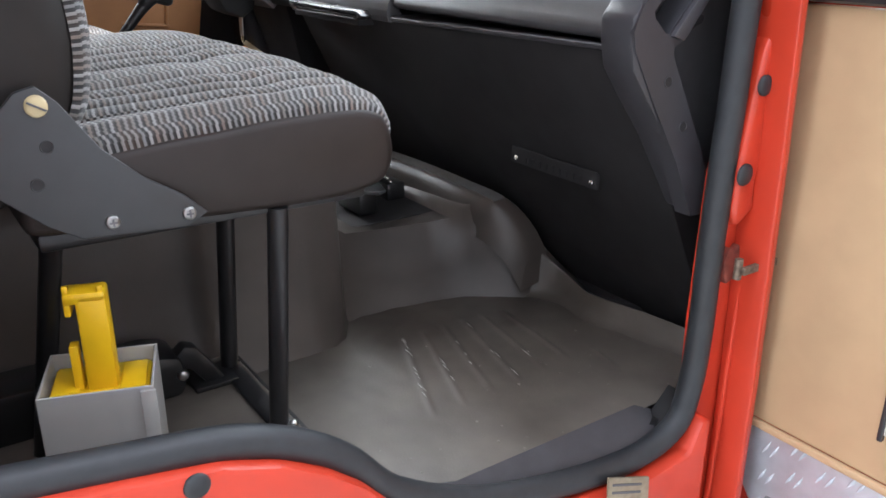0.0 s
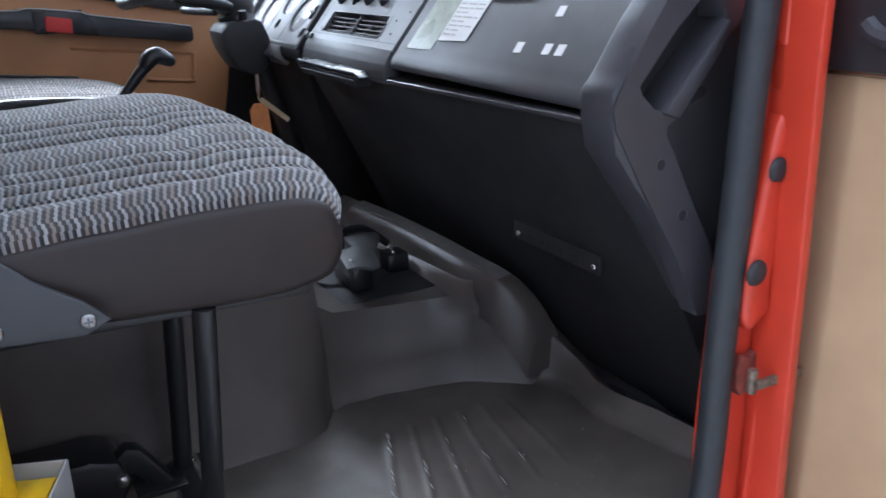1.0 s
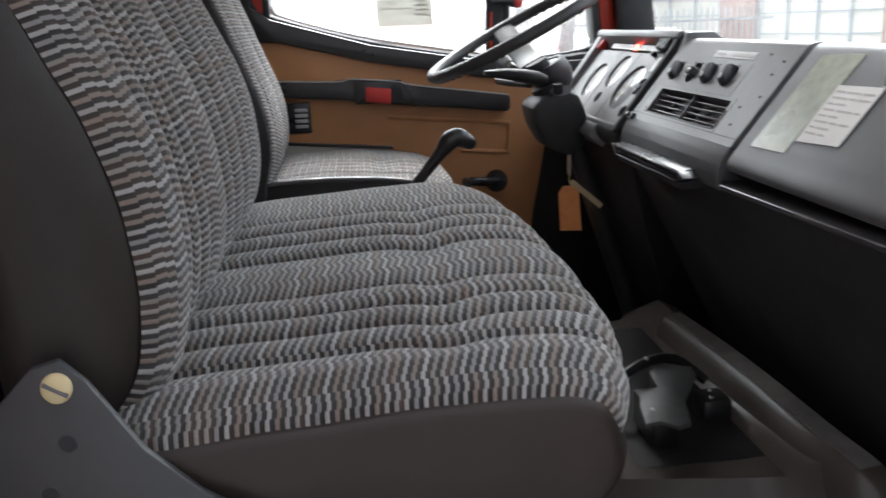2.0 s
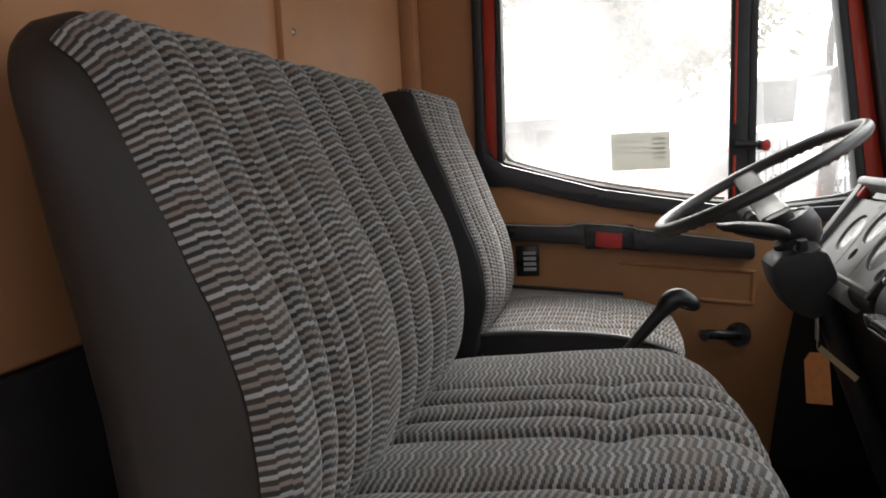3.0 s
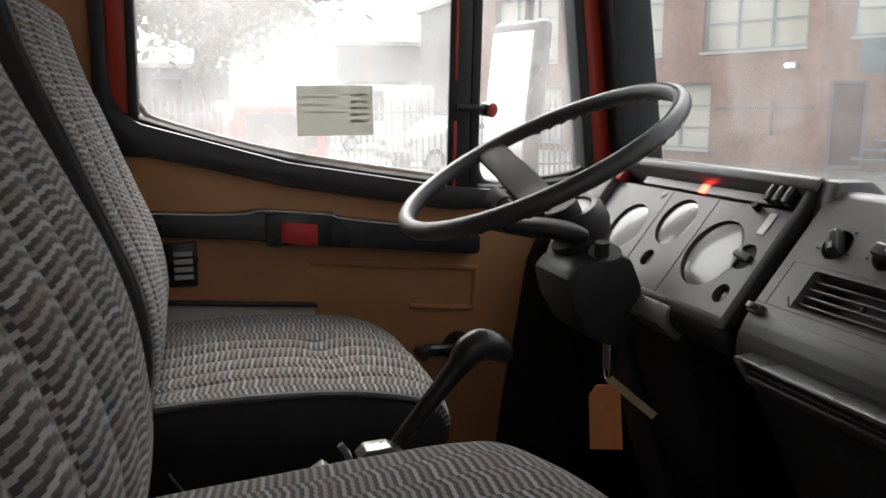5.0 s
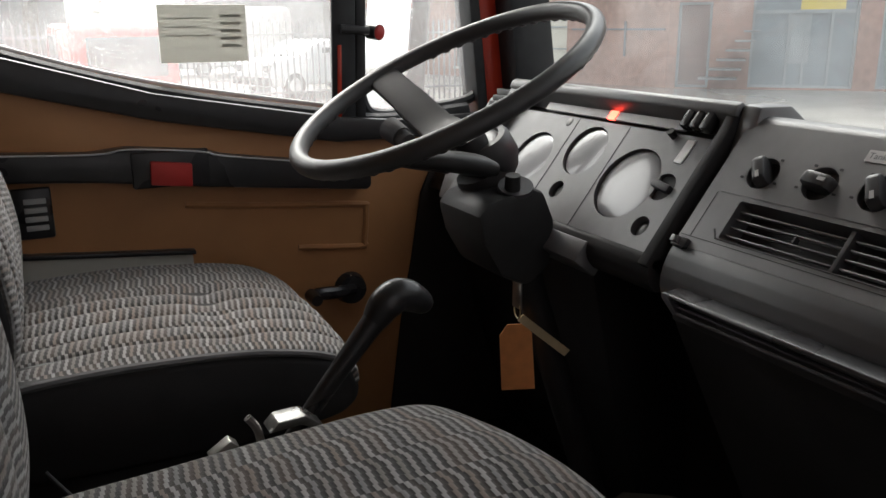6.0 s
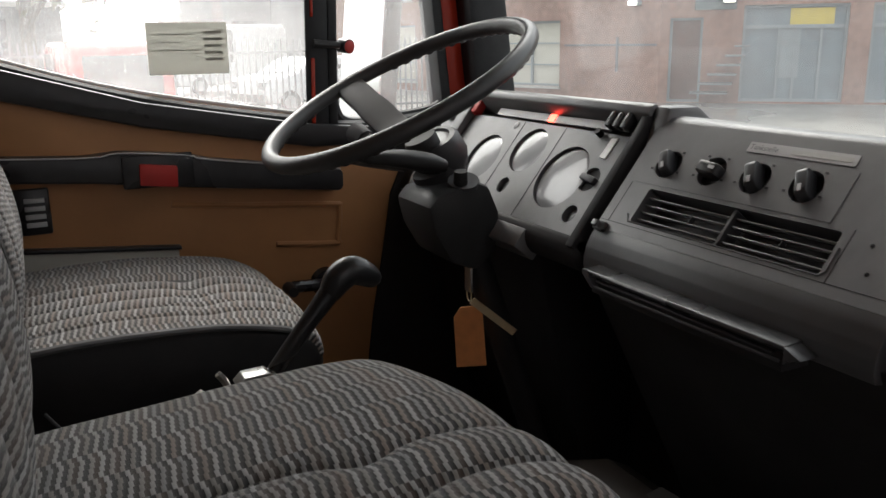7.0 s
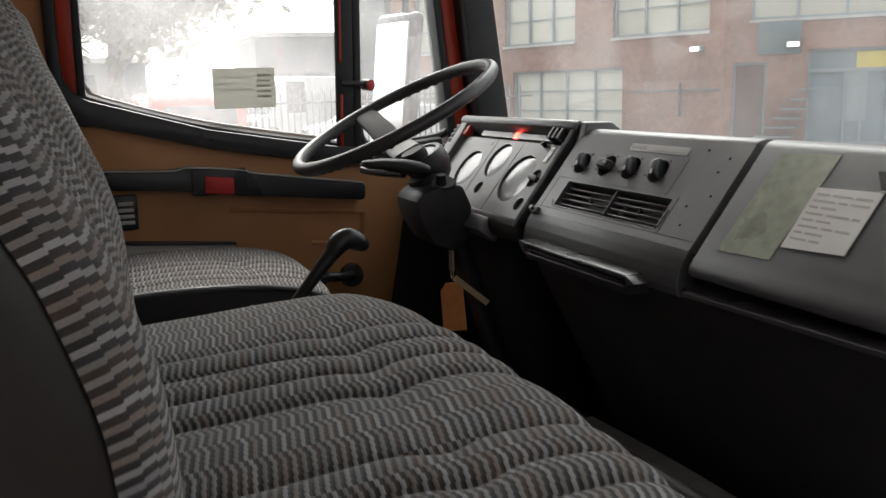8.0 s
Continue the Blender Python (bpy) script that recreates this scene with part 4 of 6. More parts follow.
# lower edging line of the passenger panel
part("lower_edge", prism([(0.806, 0.488), (1.405, 0.4765), (1.405, 0.4685), (0.806, 0.480)], 'x', 0.831, 0.862, 0.002), GREYPLASTIC, board)

part("edge_line", tube([(0.831, 0.81, 0.4865), (0.831, 1.40, 0.4750)], 0.0016, 6), BEAD, board)

# instrument cluster
cl = thing("instrument_cluster", (0.95, 2.09, 0.5), "black instrument cluster with round gauges and rocker switches", "gauge cluster")
G = [(2.192, 0.040, 0.0435), (2.080, 0.068, 0.0395), (1.964, 0.037, 0.0515)]
SM = [(2.088, 0.002, 0.0135), (1.898, -0.012, 0.0135), (1.902, 0.043, 0.019)]
def inner(a, b, c):
    return dash(a, b, c - 0.006)
cface = holed(rrect(1.859, 2.305, -0.050, 0.116, 0.003), [circle(*g, 36) for g in G] + [circle(*s, 20) for s in SM], inner, 0.012, 0.012)
part("cluster_face", cface, DASH, cl, "black cluster face plate")
for a, b, r in G:
    g = part("gauge", slab(circle(a, b, r, 36), lambda u, v, c: dash(u, v, c - 0.017), 0.002), DIAL, cl, "round gauge under glossy cover")
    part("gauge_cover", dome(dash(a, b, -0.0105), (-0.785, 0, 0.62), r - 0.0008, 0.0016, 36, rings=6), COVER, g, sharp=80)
for a, b, r in SM[:2]:
    part("round_switch", dome(inner(a, b, -0.009), (-0.785, 0, 0.62), r * 0.9, 0.003, 18), PLASTIC, cl)
rk = part("light_switch", rod(inner(*SM[2][:2], -0.012), inner(*SM[2][:2], -0.004), 0.0185, 0.0185, 22), KNEE, cl, "black rotary light switch")
mk = Matrix.Translation(inner(SM[2][0], SM[2][1], -0.001)) @ MD.to_3x3().to_4x4() @ Matrix.Rotation(radians(8), 4, 'Z')
part("grip", box(-0.0165, 0.0165, -0.0050, 0.0050, -0.004, 0.007, 0.0022, m=mk), GREYPLASTIC, rk)
for a in (2.020, 2.133):
    part("seam_line", box(a - 0.0006, a + 0.0006, -0.05, 0.115, -0.0062, -0.0055, m=MD), KNEE, cl)
part("warning_strip", slab(rrect(1.922, 2.228, 0.121, 0.1335, 0.001), lambda a, b, c: dash(a, b, c - 0.004), 0.004), LABELGREY, cl, "pale warning lamp strip")
part("warning_lamp", slab(rrect(2.058, 2.074, 0.1205, 0.1340, 0.001), lambda a, b, c: dash(a, b, c - 0.003), 0.003), LAMP_RED, cl, "lit red warning lamp")
def cprism(pts, a0, a1, r):
    return prism([dash(0, b, c)[::2] for b, c in pts], 'y', a0, a1, r)
part("side_rail", cprism([(-0.058, -0.03), (-0.058, 0.004), (0.125, 0.008), (0.158, 0.012), (0.160, -0.06), (0.0, -0.1)], 1.842, 1.858, 0.003), KNEE, cl)
part("side_rail", cprism([(-0.058, -0.03), (-0.058, 0.004), (0.125, 0.008), (0.158, 0.012), (0.160, -0.06), (0.0, -0.1)], 2.304, 2.336, 0.003), DASH, cl)
part("hood", cprism([(0.132, -0.02), (0.142, 0.014), (0.152, 0.016), (0.160, 0.012), (0.172, -0.12), (0.13, -0.12)], 1.842, 2.336, 0.003), DASH, cl, "black cluster hood")
part("hood_shoulder", prism([dash(0, 0.158, 0.010)[::2], (1.0, 0.668), (1.06, 0.625), (1.06, 0.59), (0.93, 0.60)], 'y', 1.815, 1.845, 0.006), DASH, cl)
part("lower_roll", prism([dash(0, -0.045, 0)[::2]] + NOSE2[1:] + [(0.90, 0.456), (0.90, 0.50)], 'y', 1.842, 2.336, 0.003), KNEE, cl)
part("lower_block", prism([dash(0, -0.054, 0.001)[::2], dash(0, -0.084, 0.001)[::2], dash(0, -0.084, -0.04)[::2], dash(0, -0.054, -0.04)[::2]], 'y', 1.958, 2.075, 0.002), DASH, cl)
part("cluster_core", prism([dash(0, 0.13, -0.022)[::2], dash(0, -0.05, -0.022)[::2], (0.90, 0.46), (1.14, 0.46), (1.14, 0.60), (0.99, 0.645)], 'y', 1.842, 2.336), PLASTIC, cl)
for k in range(3):
    part("rocker_switch", box(1.873 + 0.0165 * k, 1.8865 + 0.0165 * k, 0.119, 0.152, -0.003, 0.012, 0.003, m=MD), PLASTIC, cl, "black rocker switch")
part("taped_note", slab([(1.907, 0.109), (1.894, 0.110), (1.8935, 0.094), (1.8955, 0.077), (1.909, 0.078), (1.9075, 0.095)], lambda a, b, c: dash(a, b, c - 0.0045), 0.0015), TAPE, cl, "small torn white sticker")
part("key_hole", rod(dash(1.934, 0.111, -0.007), dash(1.934, 0.113, 0.004), 0.0042, 0.0055, 12), KNEE, cl)
part("blank_plug", dome(dash(2.153, 0.107, -0.0062), (-0.785, 0, 0.62), 0.0075, 0.0015, 16), DASH, cl)
# dash beyond the cluster towards the driver's door
oe = thing("dash_end", (0.97, 2.44, 0.5), "black dash end with demister vent by the driver's door", "dash end")
part("end_body", prism([(0.86, 0.46), (0.875, 0.50), (0.945, 0.600), (0.968, 0.632), (0.995, 0.640), (1.14, 0.600), (1.14, 0.46)], 'y', 2.338, 2.452, 0.006), DASH, oe)
part("end_filler", prism([(0.885, 0.46), (0.90, 0.49), (0.965, 0.565), (1.0, 0.575), (1.14, 0.56), (1.14, 0.46)], 'y', 2.4525, 2.543, 0.006), KNEE, oe, "dull black filler beside the door")
for k in range(4):
    part("vent_slat", box(0.945 + 0.008 * k, 0.956 + 0.008 * k, 2.37, 2.43, 0.607 + 0.010 * k, 0.618 + 0.010 * k, 0.001), PLASTIC, oe)
part("red_switch", box(2.289, 2.309, 0.114, 0.148, -0.012, 0.005, 0.004, m=MD), REDPL, cl, "red hazard rocker switch")
# things stuck on the passenger panel
def on_dash(name, loop, m, label, cat, lift=0.0008, **kw):
    return part(name, slab(loop, lambda a, b, c: dash(a, b, c + lift), 0.0007), m, label=label, category=cat, **kw)
on_dash("parking_permit", [(1.365, 0.131), (1.279, 0.136), (1.289, -0.007), (1.371, -0.010)], GREENISH, "faded green film stuck on the dash", "sticker")
ws_ = on_dash("instruction_sticker", [(1.284, 0.091), (1.199, 0.094), (1.201, 0.016), (1.284, 0.011)], WHITE, "white printed instruction sticker on the dash", "sticker", 0.0016)
pb = bmesh.new()
for k in range(8):
    x = 1.279
    for wd in ((0.018, 0.026, 0.021), (0.030, 0.012, 0.024), (0.012, 0.020), (0.024, 0.030, 0.010), (0.016, 0.019), (0.028, 0.015, 0.018), (0.011, 0.024), (0.022, 0.014))[k]:
        slab(rrect(x - wd, x, 0.0815 - 0.0083 * k, 0.0842 - 0.0083 * k, 0.0004, 1), lambda a, b, c: dash(a, b, c + 0.0019), 0.0003, pb)
        x -= wd + 0.004
part("print", pb, FAINT, ws_)
for a, b in ((1.013, 0.080), (1.057, 0.018), (0.993, 0.0205), (0.965, 0.0215)):
    on_dash("tape_scrap", [(a - 0.009, b - 0.008), (a + 0.007, b - 0.009), (a + 0.009, b + 0.008), (a - 0.007, b + 0.009)], WHITE, "small scrap of white tape on the dash", "tape", group="tape scraps on the dash")

# knee board below the dash
kb_ = thing("knee_board", (0.95, 1.4, 0.1), "dull black knee board sloping down below the dashboard", "knee board")
part("board", prism([(0.838, 0.478), (0.87, 0.41), (0.955, 0.245), (1.05, 0.06), (1.115, -0.05), (1.15, -0.05), (1.15, 0.478)], 'y', 0.80, 1.835, 0.004), KNEE, kb_)
part("driver_board", prism([(0.93, 0.47), (0.99, 0.2), (1.07, -0.05), (1.15, -0.05), (1.15, 0.47)], 'y', 2.10, 2.55, 0.004), KNEE, kb_)
part("board_foot", prism([(1.088, 1.168), (1.068, 1.07), (1.083, 1.01), (1.103, 0.95), (1.112, 0.862), (1.116, 0.78), (1.16, 0.78), (1.16, 1.168)], 'z', -0.06, -0.022, 0.003), KNEE, kb_)
fp = thing("fuse_plate", (0.95, 1.056, 0.24), "thin black cover strip with two bright screws on the knee board", "cover strip")
part("strip", box(0.941, 0.950, 0.946, 1.166, 0.235, 0.265, 0.002), KNEE, fp)
for y in (0.959, 1.151):
    part("screw", dome((0.941, y, 0.246), (-0.9, 0, 0.4), 0.005, 0.002, 12), CHROME, fp, "bright screw head")
sb = bmesh.new()
for k in range(9):
    y = 0.981 + 0.017 * k
    box(0.9395, 0.9408, y, y + 0.006, 0.241, 0.252, bm=sb)
part("slots", sb, KNEE, fp)

# moulded grab handle and corner trim at the dash end
ct = thing("corner_trim", (0.88, 0.77, 0.4), "charcoal moulded corner trim with grab handle at the dash end", "trim panel")
part("trim_shell", prism([(0.794, 0.547), (0.780, 0.533), (0.781, 0.502), (0.789, 0.466), (0.820, 0.425), (0.867, 0.367), (0.945, 0.25), (0.965, 0.25), (0.890, 0.375), (0.845, 0.435), (0.808, 0.495), (0.812, 0.533), (0.845, 0.588), (0.905, 0.66), (0.875, 0.66), (0.828, 0.600)], 'y', 0.748, 0.806, 0.007), CORNER, ct)
PLATE_OUT = [(0.868, 0.66), (0.822, 0.592), (0.786, 0.530), (0.781, 0.515), (0.786, 0.493), (0.825, 0.428), (0.888, 0.333), (0.917, 0.276), (0.930, 0.25), (0.974, 0.25), (0.962, 0.283), (0.937, 0.346), (0.894, 0.419), (0.857, 0.482), (0.858, 0.492), (0.869, 0.498), (0.921, 0.566), (0.968, 0.612), (0.960, 0.66)]
SLOT = [(0.814, 0.538), (0.818, 0.529), (0.838, 0.511), (0.845, 0.510), (0.905, 0.575), (0.932, 0.604), (0.930, 0.612), (0.908, 0.634), (0.900, 0.632), (0.860, 0.594)]
def on_side(a, b, c):
    return (a, 0.7455 - c, b)
part("face_plate", holed(PLATE_OUT, [SLOT], on_side, 0.045, 0.028), CORNER, ct, "charcoal face with grab slot")
part("recess_back", prism([(0.805, 0.545), (0.812, 0.520), (0.846, 0.503), (0.942, 0.602), (0.908, 0.644), (0.855, 0.600)], 'y', 0.786, 0.798, 0.002), KNEE, ct)
part("side_panel", prism([(0.858, 0.486), (0.874, 0.494), (0.924, 0.562), (0.970, 0.606), (0.995, 0.62), (0.995, 0.25), (0.976, 0.25), (0.940, 0.346), (0.897, 0.419)], 'y', 0.764, 0.776, 0.002), PLASTIC, ct)
part("grab_bar", prism([(0.846, 0.507), (0.868, 0.499), (0.922, 0.567), (0.936, 0.600), (0.930, 0.604), (0.908, 0.577)], 'y', 0.738, 0.770, 0.004), GREYPLASTIC, ct, "charcoal grab bar")
for x, z in ((0.852, 0.449), (0.891, 0.385)):
    sh_ = part("screw_hole", rod((x, 0.7449, z), (x, 0.7462, z), 0.0068, seg=16), KNEE, ct, "dark screw recess")
    part("hole_rim", tube([(x + 0.0070 * math.cos(a), 0.7450, z + 0.0070 * math.sin(a)) for a in [2 * math.pi * k / 16 for k in range(16)]], 0.0008, 5, closed=True), GREYPLASTIC, sh_)

# crumbs of dirt on the rubber mat
rnd = random.Random(12)
cm = bmesh.new()
for k in range(40):
    x, y = rnd.uniform(0.42, 1.02), 0.76 + 0.36 * rnd.random() ** 2
    bmesh.ops.create_icosphere(cm, subdivisions=1, radius=rnd.uniform(0.0008, 0.0024), matrix=Matrix.LocRotScale((x, y, -0.044 + 0.003 * noise.noise((x * 5, y * 5, 0))), None, (1, rnd.uniform(0.5, 1.3), 0.6)))
part("dirt_crumbs", cm, CRUMB, label="small crumbs of dirt on the rubber mat", category="dirt", kind="stuff")

# pale scuffs on the mat ribs
sc_ = bmesh.new()
for k in range(26):
    r = rnd.choice((0, 0, 1, 1, 2, 3, 4))
    y = rnd.uniform(0.93, 1.13)
    xr = 0.690 + 0.0435 * r - (1.149 - y) * (0.391 - 0.0535 * r) + rnd.uniform(-0.004, 0.004)
    ln = rnd.uniform(0.003, 0.014)
    z = -0.0418 + 0.003 * noise.noise((xr * 5, y * 5, 0))
    tube([(xr - 0.15 * ln, y - ln, z - 0.0006), (xr, y, z), (xr + 0.15 * ln, y + ln, z - 0.0006)], [0.0002, rnd.uniform(0.0005, 0.0010), 0.0002], 5, bm=sc_)
part("scuff_marks", sc_, FAINT, mat_thing, "pale scuffs on the ribs", kind="stuff")

# shallow open slot near the top edge of the passenger panel
sl2 = part("finger_slot", slab([(1.222, 0.119), (1.100, 0.121), (1.088, 0.097), (1.204, 0.095)], lambda a, b, c: dash(a, b, c + 0.0010), 0.0014), KNEE, board, "dark finger slot with pale lower edge")
part("slot_edge", tube([dash(1.204, 0.0945, 0.0016), dash(1.088, 0.0965, 0.0016)], 0.0010, 6), LABELGREY, sl2)

part("cab_underbody", box(-0.10, 1.16, 0.745, 2.55, -1.10, -0.115), KNEE, label="plain dark underbody closing the cab to the ground", category="underbody", kind="structure")


# ---- seats ----
def blend(table, d):
    """Value at d from rising (distance, value) pairs."""
    for (d0, v0), (d1, v1) in zip(table, table[1:]):
        if d <= d1:
            return v0 + (v1 - v0) * max(0.0, (d - d0) / (d1 - d0))
    return table[-1][1]


def bowed(x, y, x0, x1, y0, y1, bow):
    """Front edge curved forward in plan, its corners rounded."""
    yn = abs((2 * y - y0 - y1) / (y1 - y0))
    return x + bow * max(0.0, (x - x0) / (x1 - x0)) ** 2 * (1 - min(1.0, yn) ** 3)


def side(up):
    """1 where a surface faces sideways, 0 where it faces up."""
    return 1 - max(0.0, up) ** 1.5


def pad(outline, y0, y1, near, far, bow=0.0, n=6, rear=1.0, level=False):
    """Upholstered body: smooth closed (x, z) outline between y0 and y1; near and far say how far it draws in towards either end, rear scales that for what faces back, level spares what faces up."""
    path = [(p.x, p.z) for p in smooth_path([(x, 0, z) for x, z in outline], n, closed=True)]
    m = len(path)
    area = sum(path[i][0] * path[(i + 1) % m][1] - path[(i + 1) % m][0] * path[i][1] for i in range(m))
    nor = []
    for i in range(m):
        t = Vector((path[(i + 1) % m][0] - path[i - 1][0], path[(i + 1) % m][1] - path[i - 1][1])).normalized()
        nor.append(Vector((t.y, -t.x)) * (1 if area > 0 else -1))
    x0, x1 = min(p[0] for p in path), max(p[0] for p in path)
    ys = sorted({y0 + d for d, v in near} | {y1 - d for d, v in far} | {y0 + (y1 - y0) * k / 20 for k in range(4, 17)})
    rings = []
    for y in ys:
        ring = []
        for p, q in zip(path, nor):
            ins = blend(near, y - y0) * (rear if q.x < -0.3 else 1.0) * (side(q.y) if level else 1.0) + blend(far, y1 - y)
            ins += 0.0013 * noise.noise((p[0] * 22, y * 16, p[1] * 22)) + 0.0006 * noise.noise((p[0] * 60, y * 40, p[1] * 60))
            ring.append((bowed(p[0] - q.x * ins, y, x0, x1, y0, y1, bow), y, p[1] - q.y * ins))
        rings.append(ring)
    return loft(rings)


def quilt(profile, y0, y1, seams, near, far, nu=80, nv=240, puff=0.012, crease=None, bow=0.0, face=1, lift=0.002, span=None, plump=0.36):
    """Pleated cloth over a pad: the (x, z) profile swept from y0 to y1, sunk at the seams. span: ends of the pad below, where they differ."""
    s0, s1 = span or (y0, y1)
    bm = bmesh.new()
    uvl = bm.loops.layers.uv.new("UVMap")
    path = smooth_path([(x, 0, z) for x, z in profile], 10)
    ln = [0.0]
    for a, b in zip(path, path[1:]):
        ln.append(ln[-1] + (b - a).length)
    x0, x1 = min(p.x for p in path), max(p.x for p in path)
    stations = []
    for i in range(nu + 1):
        d = i / nu * ln[-1]
        k = min(max(q for q in range(len(ln)) if ln[q] <= d + 1e-9), len(ln) - 2)
        p = path[k].lerp(path[k + 1], (d - ln[k]) / (ln[k + 1] - ln[k]))
        tg = (path[k + 1] - path[k]).normalized()
        stations.append((p, Vector((-tg.z, 0, tg.x)) * face))
    marks = sorted([y0] + seams + [y1])
    verts = []
    for i, (p, n) in enumerate(stations):
        row = []
        hem = min(1.0, (1 - i / nu) / (0.16 if crease else 0.05)) ** 0.5
        for j in range(nv + 1):
            y = y0 + (y1 - y0) * j / nv
            dent = math.exp(-((p.x - crease[0]) / 0.03) ** 2) if crease else 0.0
            yy = y + (crease[1] * dent * min(1.0, (y - y0) / 0.08, (y1 - y) / 0.08) if crease else 0.0) + 0.0025 * noise.noise((p.x * 14, y * 5, p.z * 14))
            h = 0.0
            for a, b in zip(marks, marks[1:]):
                if a <= yy <= b:
                    f = (yy - a) / (b - a)
                    h = puff * hem * min(1.0, 0.3 + 14 * (y - y0)) * (4 * f * (1 - f)) ** plump * (1 if b - a < 0.09 else 1.12)
            if crease:
                h -= 0.004 * math.exp(-((p.x - crease[0]) / 0.02) ** 2) * math.sin(math.pi * (y - y0) / (y1 - y0))
            yn = (2 * y - y0 - y1) / (y1 - y0)
            h += 0.002 * noise.noise((p.x * 9 + y * 3, y * 8, p.z * 9)) * (1 - yn ** 8)
            h += lift - blend(near, y - s0) * (side(n.z) if face < 0 else 1.0) - blend(far, s1 - y) - 0.006 * max(0.0, 1 - min(y - y0, y1 - y) / 0.006)
            q = p + n * h
            row.append(bm.verts.new((bowed(q.x, y, x0, x1, s0, s1, bow), y, q.z)))
        verts.append(row)
    for i in range(nu):
        for j in range(nv):
            f = bm.faces.new((verts[i][j], verts[i + 1][j], verts[i + 1][j + 1], verts[i][j + 1]))
            for lp, (a, b) in zip(f.loops, ((i, j), (i + 1, j), (i + 1, j + 1), (i, j + 1))):
                lp[uvl].uv = (a / nu * ln[-1], y0 + (y1 - y0) * b / nv)
    return bm


def cloth(name, parent, bm):
    return part(name, bm, CLOTH, parent, "grey and rust wavy woven seat cloth", sharp=180)


# passenger bench
SEAMS = [1.025, 1.083, 1.14, 1.205, 1.36, 1.43, 1.50, 1.57]
bench = thing("passenger_seat", (0.38, 1.33, 0.0), "passenger bench seat in wavy grey cloth with brown vinyl sides", "seat")
C_NEAR, C_FAR = [(0, 0.011), (0.003, 0.005), (0.008, 0.0015), (0.02, 0.0)], [(0, 0.016), (0.005, 0.008), (0.02, 0.0)]
cush = [(0.10, 0.335), (0.12, 0.398), (0.19, 0.410), (0.29, 0.417), (0.40, 0.424), (0.468, 0.425), (0.512, 0.418), (0.532, 0.398), (0.533, 0.362), (0.527, 0.338), (0.508, 0.322), (0.45, 0.312), (0.33, 0.315), (0.18, 0.325)]
part("cushion_side", pad(cush[:8] + [(0.539, 0.366), (0.533, 0.340), (0.512, 0.321)] + cush[11:], 0.916, 1.778, C_NEAR, C_FAR, bow=0.056), VINYL, bench, "brown vinyl cushion side", sharp=60)
cloth("cushion_cloth", bench, quilt(cush[1:8] + [(0.535, 0.384)], 0.921, 1.772, SEAMS, C_NEAR, C_FAR, puff=0.015, crease=(0.40, 0.014), bow=0.056, span=(0.916, 1.778), nv=280))
BACK = [(0.100, 0.375), (0.131, 0.410), (0.156, 0.440), (0.169, 0.466), (0.1765, 0.512), (0.175, 0.557), (0.169, 0.600), (0.155, 0.648), (0.139, 0.685), (0.123, 0.721), (0.107, 0.755), (0.094, 0.785), (0.079, 0.821), (0.062, 0.855), (0.042, 0.877), (0.020, 0.886)]
REARP = [(0.008, 0.874), (0.017, 0.81), (0.029, 0.725), (0.044, 0.646), (0.058, 0.558), (0.070, 0.45), (0.078, 0.38)]
B_NEAR = [(0, -0.010), (0.0015, -0.010), (0.004, -0.011), (0.008, -0.012), (0.013, -0.013), (0.019, -0.014), (0.026, -0.015), (0.033, -0.016), (0.045, -0.016), (0.060, -0.015), (0.09, -0.010), (0.13, -0.004), (0.17, 0.0)]
B_FAR = [(0, 0.022), (0.004, 0.012), (0.012, 0.005), (0.03, 0.001), (0.05, 0.0)]


def profile_x(table, z):
    """x of an (x, z) profile at height z."""
    return blend(sorted((b, a) for a, b in table), z)


def round_end(bm, y0, e=0.070):
    """Draws the near end of the backrest in to a full rounded bolster."""
    for v in bm.verts:
        d = max(0.0, v.co.y - y0)
        zc = v.co.z if v.co.z < 0.69 else 0.69 + 0.09 * (1 - math.exp(-(v.co.z - 0.69) / 0.09))
        xc = (profile_x(BACK, zc) + profile_x(REARP, zc)) / 2 - 0.012
        fx, fz = (0.12 + 0.88 * math.sqrt(max(0.0, 1 - max(0.0, 1 - d / r) ** 2)) for r in (e, 1.6 * e))
        v.co.x, v.co.z = xc + (v.co.x - xc) * fx, zc + (v.co.z - zc) * fz
    return bm


part("backrest_shell", round_end(pad(BACK + REARP, 0.937, 1.752, B_NEAR, B_FAR, rear=0.5, level=True), 0.937), BACKVINYL, bench, "brown vinyl backrest sides", sharp=75)
cloth("backrest_cloth", bench, round_end(quilt(BACK[1:-1], 0.965, 1.744, [1.050, 1.105, 1.158, 1.210, 1.335, 1.410, 1.500, 1.592], B_NEAR, B_FAR, nu=110, nv=300, puff=0.018, face=-1, span=(0.930, 1.752), plump=0.55), 0.930))
part("far_piping", tube(smooth_path([(x + 0.0005, 1.7455, z) for x, z in BACK[2:-1]], 4), 0.0022, 6), BEAD, bench, "pale worn piping")


def hinge_tilt(bm):
    """The hinge bracket leans in towards the seat at its top."""
    for v in bm.verts:
        v.co.y += 0.004 + (v.co.z - 0.30) * 0.15
    return bm


